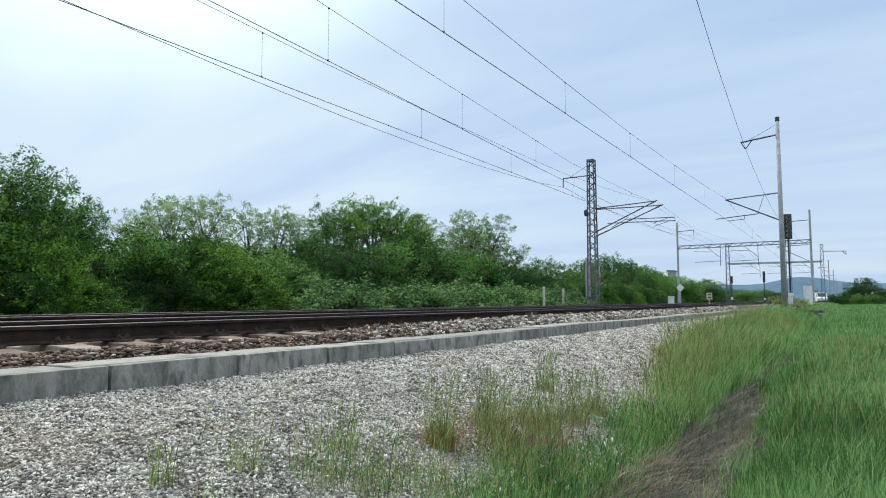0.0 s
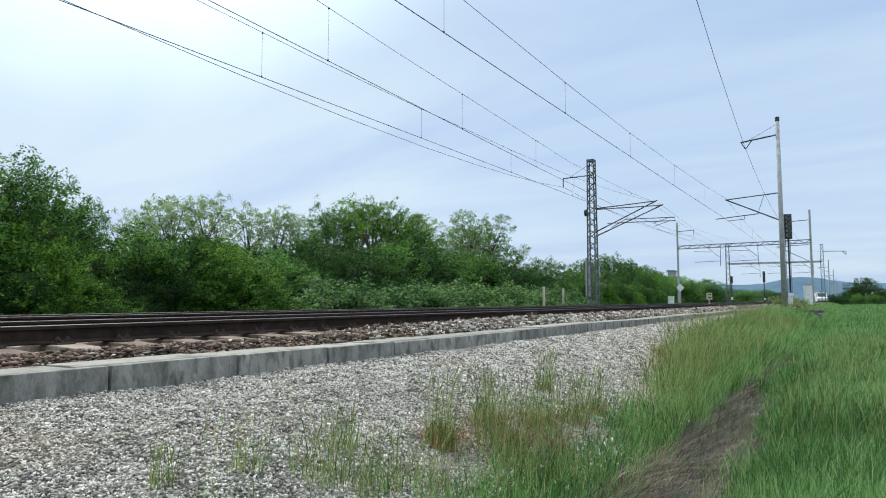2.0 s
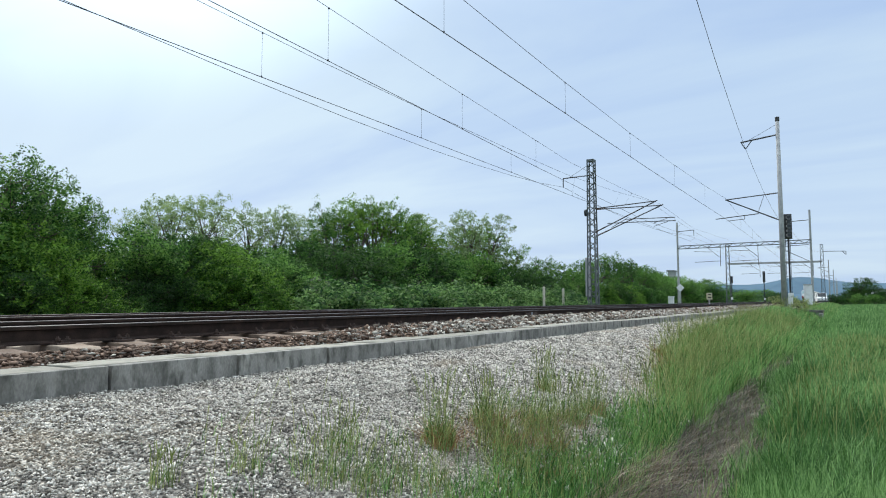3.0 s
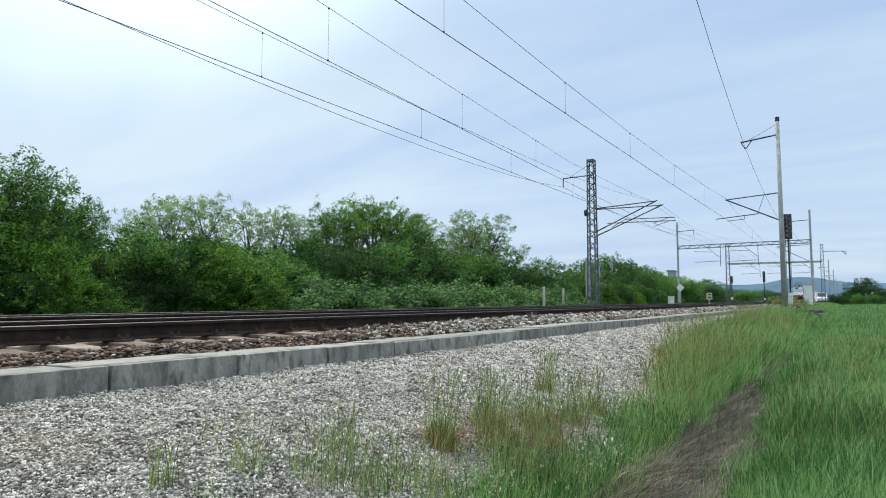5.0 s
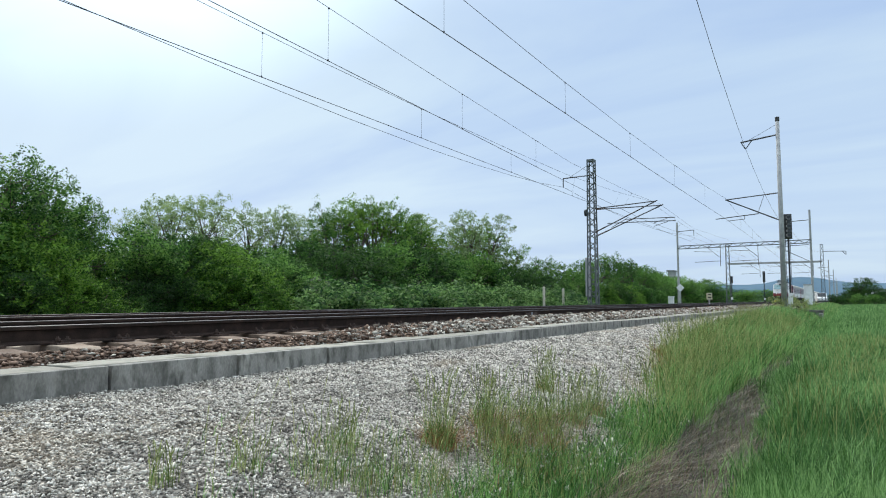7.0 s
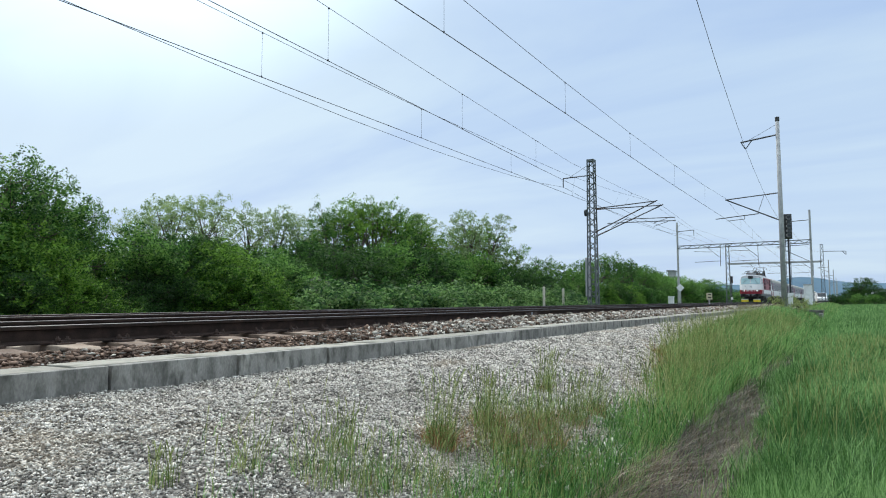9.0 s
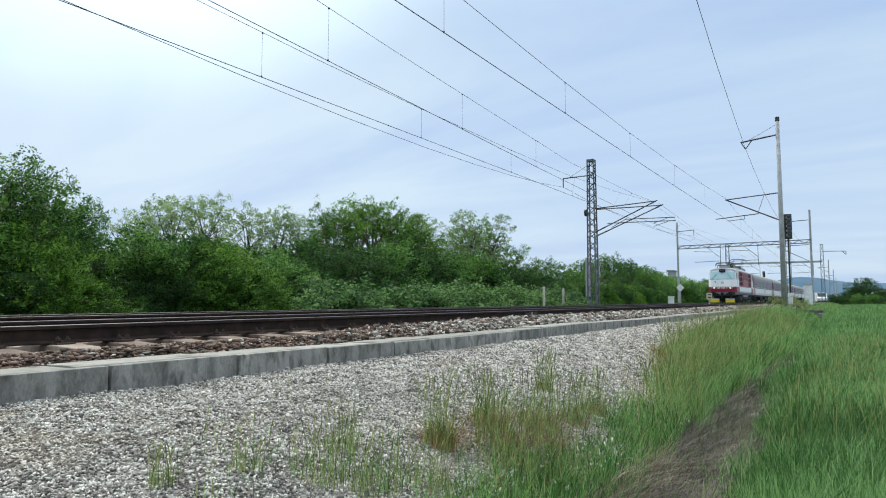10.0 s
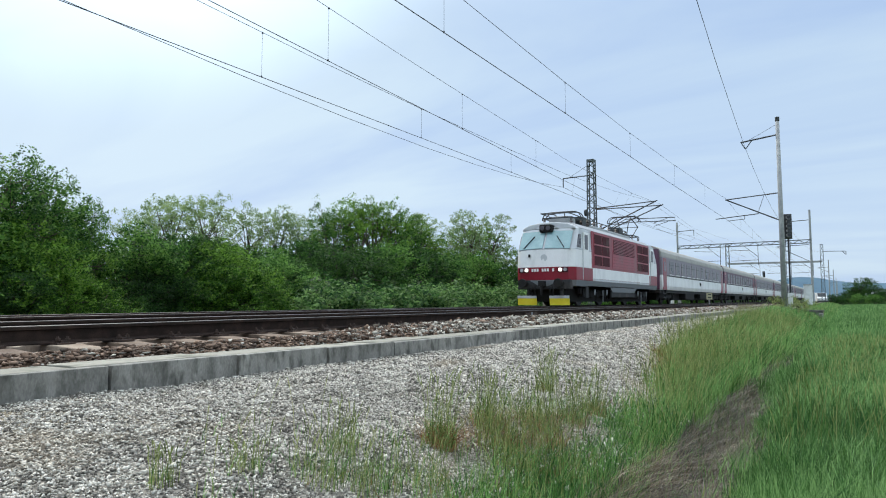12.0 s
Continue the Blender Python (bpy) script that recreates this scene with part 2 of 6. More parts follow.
def part(name, shape, mat, parent=None, label="", bevel=0.0, at=None, smooth=False):
    """One mesh object under a thing or a part (or a thing of its own when parent is None). shape: a Shape or a ready mesh."""
    me = shape.mesh(name, bevel) if isinstance(shape, Shape) else shape
    if mat is not None and not me.materials:
        me.materials.append(mat)
    if smooth:
        me.polygons.foreach_set("use_smooth", [True] * len(me.polygons))
    ob = new(name, me)
    if parent is not None:
        ob.parent = parent
    if at is not None:
        ob.matrix_basis = at
    if label:
        ob["label"] = label
    return ob


def thing(name, at, label, category, group=""):
    ob = new(name)
    ob.empty_display_size = 0.3
    ob.matrix_basis = at
    return tagged(ob, label, category, group)


def quads_mesh(name, verts, faces, mat):
    """verts (n, 3), faces (m, k) as arrays."""
    me = bpy.data.meshes.new(name)
    k = faces.shape[1]
    me.vertices.add(len(verts)); me.vertices.foreach_set("co", np.asarray(verts, np.float32).ravel())
    me.loops.add(faces.size); me.loops.foreach_set("vertex_index", faces.astype(np.int32).ravel())
    me.polygons.add(len(faces)); me.polygons.foreach_set("loop_start", np.arange(0, faces.size, k, dtype=np.int32))
    me.update(calc_edges=True)
    me.materials.append(mat)
    return me

# ---- the lie of the land: heights across the line, x from the far hedge to the near field ----
TRACK_NEAR, TRACK_FAR, GAUGE, FAR_Z = -7.1, -12.0, 1.5, -0.03
PROFILE_X = [-5000, -60, -26, -16.5, -15.2, -13.8, -5.6, -5.25, -4.70, -3.6, -2.6, -1.9, -1.5, -1.3, -1.12, -0.85, -0.45, 0.2, 1.5, 6, 5000]
PROFILE_Z = [-0.6, -0.8, -0.8, -0.80, -0.75, -0.40, -0.40, -0.42, -0.445, -0.515, -0.68, -0.90, -1.07, -1.22, -1.28, -1.18, -0.99, -0.90, -0.86, -0.80, -0.4]


def ground_z(x, y):
    """Height of the ground: the cross profile, a little uneven near the camera."""
    x, y = np.asarray(x, float), np.asarray(y, float)
    wave = 0.025 * np.sin(2.1 * y + 1.3 * x) * np.sin(1.3 * x - 0.7 * y + 1) + 0.012 * np.sin(5.3 * y + 4.1 * x)
    fade = np.clip((x + 5.0) / 0.8, 0, 1) * np.clip((60 - np.abs(y)) / 30, 0, 1)
    return np.interp(x, PROFILE_X, PROFILE_Z) + wave * fade


def strip(name, xs, ys, mat, lift=0.0, edge=None, label="", category="", kind="structure"):
    gx, gy = np.meshgrid(xs, ys)
    if edge is not None:
        gx = edge(gx, gy)
    gz = ground_z(gx, gy) + lift
    n, m = gx.shape
    idx = np.arange(n * m).reshape(n, m)
    faces = np.stack([idx[:-1, :-1], idx[:-1, 1:], idx[1:, 1:], idx[1:, :-1]], -1).reshape(-1, 4)
    me = quads_mesh(name, np.stack([gx, gy, gz], -1).reshape(-1, 3), faces, mat)
    me.polygons.foreach_set("use_smooth", [True] * len(me.polygons))
    return tagged(new(name, me), label, category, kind=kind)


def spread(a, b, step, far):
    """Fine steps from a to b, then ever wider ones out to far."""
    out = list(np.arange(a, b, step))
    while out[-1] < far:
        out.append(out[-1] + max(step, (out[-1] - a) * 0.12))
    return np.array(out)


GROUND_Y = np.concatenate([[-3000, -800, -200, -60, -20], spread(-6, 24, 0.25, 4500)])
GROUND_X = np.concatenate([[-4500, -1500, -500, -150, -60, -40, -30, -26, -22, -18, -16.5, -15.2, -14.5, -13.8, -10, -7, -5.6, -5.25, -5], np.arange(-4.7, 1.6, 0.15), [2, 3, 4, 6, 10, 20, 50, 150, 500, 1500, 4500]])
strip("ground", GROUND_X, GROUND_Y, M_MEADOW, -0.03, None, "grassy ground with a shallow ditch beside the line", "ground")


def gravel_edge(y):
    """x of the ragged near edge of the gravel shoulder."""
    return np.interp(y, [-8, 3, 5, 6.5, 8.5, 12, 18, 26, 40], [-1.95, -2.0, -1.9, -1.95, -2.10, -2.75, -3.05, -3.4, -4.0]) + 0.10 * np.sin(2.7 * y) + 0.05 * np.sin(7.1 * y)


strip("gravel_shoulder", np.linspace(0, 1, 24), np.concatenate([[-30, -15], np.arange(-6, 40, 0.2)]), M_GRAVEL_BED, 0.0,
      lambda gx, gy: -4.72 + gx * (gravel_edge(gy) + 4.72), "sloping shoulder of pale crushed limestone beside the trough", "gravel")
strip("ballast_bed", np.array([-15.2, -14.6, -13.8, -13.3, -11, -9.5, -8, -6, -5.6, -5.25]), np.concatenate([[-60, -20], spread(-6, 30, 1.0, 900)]), M_BALLAST_BED, 0.08,
      None, "brown stone ballast bed under the two tracks", "ballast")
strip("ditch_litter", np.linspace(-1.52, -0.62, 8), np.arange(-4, 40, 0.3), M_EARTH, -0.01, lambda gx, gy: gx + 0.08 * np.sin(1.9 * gy), "bare brown earth and litter in the ditch bed", "earth")

# ---- rails, sleepers, fastenings ----
RAIL_FOOT = [(-0.075, -0.172), (0.075, -0.172), (0.075, -0.160), (0.010, -0.140), (0.010, -0.045), (0.036, -0.036), (0.036, -0.006), (-0.036, -0.006), (-0.036, -0.036), (-0.010, -0.045), (-0.010, -0.140), (-0.075, -0.160)]
RAIL_HEAD = [(-0.0362, -0.013), (0.0362, -0.013), (0.033, -0.004), (0.020, 0.0), (-0.020, 0.0), (-0.033, -0.004)]


def make_track(x, z, label, sleepers, pitch=0.6):
    track = thing("railway_track", pose(x, 0, z), label, "track", "tracks")
    for side in (-1, 1):
        rail = part("rail", Shape().prism(RAIL_FOOT, -40, 900), M_RAIL, track, "rust-brown rail web and foot", at=pose(side * GAUGE / 2, 0, 0))
        part("rail_head", Shape().prism(RAIL_HEAD, -40, 900), M_RAILHEAD, rail, "bright worn running surface")
    shape = Shape().prism([(-1.30, -0.36), (1.30, -0.36), (1.30, -0.215), (1.26, -0.195), (0.95, -0.180), (0.5, -0.182), (0.3, -0.215), (-0.3, -0.215), (-0.5, -0.182), (-0.95, -0.180), (-1.26, -0.195), (-1.30, -0.215)], -0.13, 0.13)
    me = shape.mesh("sleeper", 0.012)
    clip = Shape()
    clip.box(0.045, 0.17, -0.085, 0.085, -0.182, -0.160)
    for dy in (-0.045, 0.045):
        clip.tube((0.105, dy, -0.165), (0.105, dy, -0.105), 0.012, n=6)
        clip.tube((0.105, dy, -0.145), (0.105, dy, -0.122), 0.024, n=6)
    clip.box(0.05, 0.13, -0.03, 0.03, -0.162, -0.140)
    cm = clip.mesh("fastening")
    for k in range(sleepers):
        y = -5.0 + pitch * k
        ob = part("sleeper", me, M_SLEEPER, track, at=pose(0, y, random.uniform(-0.012, 0.004), 0, 0, random.uniform(-0.6, 0.6)))
        for side in ((1, -1) if k < 40 else (1,) if k < 70 else ()):
            part("fastening", cm, M_CLIP, track, at=pose(side * GAUGE / 2, y, 0))
            part("fastening", cm, M_CLIP, track, at=pose(side * GAUGE / 2, y, 0, 0, 0, 180))
    if sleepers > 100:
        part("fishplate", Shape().box(0.035, 0.062, -0.33, 0.33, -0.13, -0.05), M_CLIP, track, "bolted joint plate", bevel=0.006, at=pose(GAUGE / 2, 14.2, 0))
        part("joint_mark", Shape().box(0.064, 0.068, -0.04, 0.04, -0.13, -0.04), M_STEEL, track, "pale insulated joint mark", at=pose(GAUGE / 2, 14.2, 0))
    return track


make_track(TRACK_NEAR, 0.0, "rusty-sided rails on stained concrete sleepers, nearer track", 130)
make_track(TRACK_FAR, FAR_Z, "rusty-sided rails on stained concrete sleepers, farther track", 90)

# ---- cable trough with its concrete kerb ----
def make_trough():
    trough = thing("cable_trough", pose(0, 0, 0), "weathered concrete cable trough with pale lids, edging the ballast", "cable trough")
    length = 1.2
    wall = Shape().box(-0.10, 0.0, 0.008, length - 0.014, -0.62, -0.268).mesh("wall_block", 0.005)
    lid = Shape().box(-0.53, -0.116, 0.004, length - 0.014, -0.33, -0.270).mesh("lid", 0.008)
    for k in range(110):
        y = -5.475 + k * length
        drift = 0.05 * math.sin(0.35 * y) * min(1, max(0, (y - 2) / 8)) - 0.02 * math.sin(0.13 * y)
        drop = 0.012 * math.sin(0.6 * y)
        turn = random.uniform(-0.5, 0.5)
        part("wall_block", wall, M_CONCRETE, trough, at=pose(-4.70 + drift + random.uniform(-0.008, 0.008), y, drop, 0, 0, turn))
        part("lid", lid, M_LID, trough, at=pose(-4.70 + drift + random.uniform(-0.012, 0.012), y - 0.2, drop + random.uniform(-0.004, 0.010), random.uniform(-0.3, 0.3), random.uniform(-0.6, 0.6), turn))


make_trough()

# ---- overhead line: masts, portals, wires ----
def lattice_tower(name, parent, half, height, foot=-0.9, at=None, mat=None, panel=0.9, thick=0.035):
    """Four corner angles with zigzag bracing, tapering a little upward."""
    mat = mat or M_TOWER
    top = half * 0.72
    def corner(i, z):
        k = (z - foot) / (height - foot)
        h = half + (top - half) * k
        return Vector(((-h, -h, z), (h, -h, z), (h, h, z), (-h, h, z))[i])
    legs, braces = Shape(), Shape()
    for i in range(4):
        legs.tube(corner(i, foot), corner(i, height), thick, thick * 0.8, n=4)
        z, flip = foot + 0.3, False
        while z + panel < height - 0.1:
            a, b = corner(i, z), corner((i + 1) % 4, z + panel)
            if flip:
                a, b = corner((i + 1) % 4, z), corner(i, z + panel)
            braces.tube(a, b, thick * 0.55, n=4)
            flip = not flip
            z += panel
    caps = []
    for z0, z1 in ((height - 0.16, height), (foot, foot + 0.25)):
        k = corner(2, z0)
        caps.append(Shape()); caps[-1].box(-k.x - 0.02, k.x + 0.02, -k.y - 0.02, k.y + 0.02, z0, z1)
    root = part(name, legs, mat, parent, at=at)
    part("bracing", braces, mat, root)
    for cap in caps:
        part("end_plate", cap, mat, root)
    return root


def insulator(shape, p, q, r=0.06, n=5):
    p, q = Vector(p), Vector(q)
    for k in range(n):
        a = p.lerp(q, (k + 0.15) / n)
        b = p.lerp(q, (k + 0.75) / n)
        shape.tube(a, b, r, r * 0.55, n=8)
    return shape


def make_lattice_mast():
    mast = thing("lattice_mast", pose(-15.05, 44.5, 0), "dark grey steel lattice overhead-line mast with double cantilevers", "mast", "overhead line masts")
    lattice_tower("tower", mast, 0.30, 10.15, panel=0.42, thick=0.062)
    for dy, (tx, tz), root_z, (rx, rz) in ((-0.35, (4.38, 6.8), 4.95, (5.72, 5.42)), (0.55, (4.55, 6.62), 4.75, (5.5, 5.75))):
        arm = part("cantilever", Shape().path([(0.25, dy * 0.5, 6.62), (tx, dy, tz)], 0.035).path([(0.25, dy * 0.5, root_z), (tx + 0.2, dy, tz + 0.05)], 0.04), M_LATTICE, mast)
        part("registration_arm", Shape().path([(2.2, dy, rz + 0.08), (rx, dy, rz)], 0.028).path([(rx - 0.5, dy, rz - 0.03), (rx - 1.4, dy, rz - 0.3)], 0.018).path([(2.2, dy, rz + 0.08), (1.2, dy, root_z + (tz - root_z) * 0.30)], 0.025), M_LATTICE, arm)
        part("insulator", insulator(insulator(Shape(), (0.35, dy * 0.5, 6.62), (1.0, dy * 0.6, 6.65)), (0.35, dy * 0.5, root_z + 0.05), (0.95, dy * 0.6, root_z + 0.32)), M_INSULATOR, arm)
    part("feeder_bracket", Shape().path([(0.2, 0, 9.05), (-2.1, 0, 9.0), (-2.1, 0, 8.35)], 0.04).path([(-0.2, 0, 9.8), (-1.6, 0, 9.05)], 0.015), M_LATTICE, mast, at=pose(0, 0, 0, 0, 0, 0))
    part("weight_stack", Shape().box(-0.46, -0.22, -0.3, 0.1, 0.5, 3.2).box(-0.36, -0.30, -0.13, -0.07, 3.2, 6.2), M_MAST, mast, "grey balance weights beside the tower", bevel=0.02)
    part("tension_wheel", Shape().tube((-0.40, -0.3, 6.35), (-0.28, -0.3, 6.35), 0.24, n=16), M_LATTICE, mast)


def make_concrete_mast():
    mast = thing("catenary_mast", pose(-3.45, 47.4, 0), "tall grey spun-concrete overhead-line mast beside the grass", "mast", "overhead line masts")
    part("pole", Shape().tube((0, 0, -1.2), (0, 0, 11.95), 0.175, 0.115, n=20), M_MAST, mast, smooth=True)
    part("cap", Shape().tube((0, 0, 11.93), (0, 0, 12.2), 0.135, 0.13, n=16), M_LATTICE, mast)
    part("feeder_bracket", Shape().path([(0.1, 0, 11.05), (-2.25, 0, 10.78)], 0.05).path([(-2.2, 0, 10.75), (-1.95, 0, 10.3), (-1.55, 0, 10.85)], 0.035).path([(-0.1, 0, 11.7), (-1.7, 0, 10.9)], 0.012), M_LATTICE, mast)
    arm = part("cantilever", Shape().path([(-0.1, 0, 7.2), (-3.25, 0, 6.99)], 0.035).path([(-3.3, 0, 7.0), (-0.15, 0, 5.45)], 0.042).path([(-0.95, 0, 7.1), (-1.35, 0, 5.95)], 0.015), M_LATTICE, mast)
    part("registration_arm", Shape().path([(-1.3, 0, 5.92), (-3.95, 0, 5.72)], 0.03).path([(-2.15, 0, 5.85), (-2.15, 0, 5.62), (-3.25, 0, 5.55)], 0.018), M_LATTICE, arm)
    part("insulator", insulator(insulator(Shape(), (-0.25, 0, 5.5), (-0.8, 0, 5.77)), (-0.25, 0, 7.19), (-0.8, 0, 7.15)), M_INSULATOR, arm)
    part("base_collar", Shape().tube((0, 0, -1.2), (0, 0, -0.4), 0.34, 0.26, n=16), M_MAST, mast)


def truss(shape, p, q, deep=0.45, r=0.035, step=1.0):
    p, q = Vector(p), Vector(q)
    d = Vector((0, 0, deep / 2))
    for s in (-0.18, 0.18):
        o = Vector((0, s, 0))
        shape.tube(p + d + o, q + d + o, r, n=4).tube(p - d + o, q - d + o, r, n=4)
    n = max(2, int((q - p).length / step))
    for k in range(n):
        a, b = p.lerp(q, k / n), p.lerp(q, (k + 1) / n)
        for s in (-0.18, 0.18):
            o = Vector((0, s, 0))
            shape.tube(*((a + d + o, b - d + o) if k % 2 else (a - d + o, b + d + o)), r * 0.6, n=4)
    return shape


def hanger(parent, x, y, z_beam, flip=1):
    part("drop_bracket", Shape().path([(x + flip * 1.4, y, z_beam), (x + flip * 1.4, y, 5.2)], 0.04).path([(x + flip * 1.4, y, 6.0), (x - flip * 2.2, y, 5.9)], 0.035)
         .path([(x - flip * 0.6, y, z_beam), (x + flip * 1.35, y, 6.5)], 0.035).path([(x - flip * 2.2, y, 7.5), (x + flip * 0.2, y, 7.35)], 0.03), M_LATTICE, parent)


def make_portals():
    g = "overhead line portals"
    p1 = thing("portal_gantry", pose(0, 103, 0), "grey steel portal gantry spanning the tracks on round poles", "gantry", g)
    part("pole", Shape().tube((-4.0, 0, -1), (-4.0, 0, 12.7), 0.17, 0.13, n=12), M_MAST, p1)
    part("pole", Shape().tube((-21.6, 0, -1), (-21.6, 0, 12.0), 0.18, 0.13, n=12), M_MAST, p1)
    part("beam", truss(Shape(), (-21.6, 0, 8.2), (-4.0, 0, 8.35), 0.45, 0.06, 0.7), M_TOWER, p1)
    part("feeder_bracket", Shape().path([(-4.2, 0, 11.3), (-6.7, 0, 11.2), (-6.7, 0, 10.6)], 0.05), M_LATTICE, p1)
    part("feeder_bracket", Shape().path([(-21.6, 0, 10.6), (-19.2, 0, 10.75), (-19.2, 0, 9.9)], 0.05), M_LATTICE, p1)
    part("feeder_bracket", Shape().path([(-4.2, 0, 7.9), (-8.2, 0, 7.75)], 0.04).path([(-8.2, 0, 7.75), (-4.2, 0, 5.6)], 0.04), M_LATTICE, p1)
    hanger(p1, -12.0, 0, 8.2, 1); hanger(p1, -17.0, 0, 8.2, 1)
    for y, xl, xr, z, top in ((154, -21.9, -4.1, 8.15, 11.6),):
        p = thing("portal_gantry", pose(0, y, 0), "grey steel lattice portal gantry spanning the station tracks", "gantry", g)
        lattice_tower("tower", p, 0.42, 12.4, at=pose(xl, 0, 0), panel=1.2, thick=0.07)
        lattice_tower("tower", p, 0.34, top, at=pose(xr, 0, 0), panel=1.2, thick=0.07)
        part("beam", Shape().box(xl, xr, -0.16, 0.16, z - 0.2, z + 0.2), M_MAST, p, "pale box beam", bevel=0.03)
        part("feeder_bracket", Shape().path([(xr, 0, 10.2), (xr + 4.2, 0, 10.1), (xr + 4.2, 0, 9.4), (xr + 3.6, 0, 10.1)], 0.06), M_LATTICE, p)
        for x in (-7.1, -12.0, -17.0):
            hanger(p, x, 0, z - 0.2, 1)
    for x, y, h in ((-4.1, 210, 11.4), (-3.9, 268, 11.0), (-3.9, 330, 10.0), (-4.2, 390, 10.0)):
        m = thing("distant_mast", pose(x, y, 0), "slim grey overhead-line mast in the distance", "mast", "overhead line masts")
        part("pole", Shape().tube((0, 0, -1), (0, 0, h), 0.17, 0.12, n=10), M_MAST, m)
        part("bracket", Shape().path([(0, 0, h - 2.0), (-2.6, 0, h - 2.1), (0, 0, h - 3.4)], 0.05), M_LATTICE, m)


def wire(name, points, r, label, parent=None):
    ob = part(name, Shape().path([Vector(p) for p in points], r, n=6), M_WIRE, parent)
    if parent is None:
        tagged(ob, label, "wire", "overhead wires")
    return ob


def sag(x0, y0, z0, x1, y1, z1, drop, n=24):
    out = []
    for k in range(n + 1):
        u = k / n
        out.append((x0 + (x1 - x0) * u, y0 + (y1 - y0) * u, z0 + (z1 - z0) * u - drop * 4 * u * (1 - u)))
    return out


def height_at(points, y):
    return float(np.interp(y, [p[1] for p in points], [p[2] for p in points])), float(np.interp(y, [p[1] for p in points], [p[0] for p in points]))


def catenary(label, contact, carrier, droppers):
    line = thing("overhead_line", pose(0, 0, 0), label, "catenary", "overhead wires")
    wire("contact_wire", contact, 0.0095, "", line)
    wire("carrier_wire", carrier, 0.0068, "", line)
    for y in droppers:
        z0, x0 = height_at(contact, y)
        z1, x1 = height_at(carrier, y)
        part("dropper", Shape().tube((x0, y, z0), (x1, y, z1), 0.0038, n=5), M_WIRE, line)
        part("dropper_clamp", Shape().box(x0 - 0.014, x0 + 0.014, y - 0.016, y + 0.016, z0 - 0.01, z0 + 0.035), M_WIRE, line)
        part("dropper_clamp", Shape().box(x1 - 0.014, x1 + 0.014, y - 0.016, y + 0.016, z1 - 0.035, z1 + 0.01), M_WIRE, line)


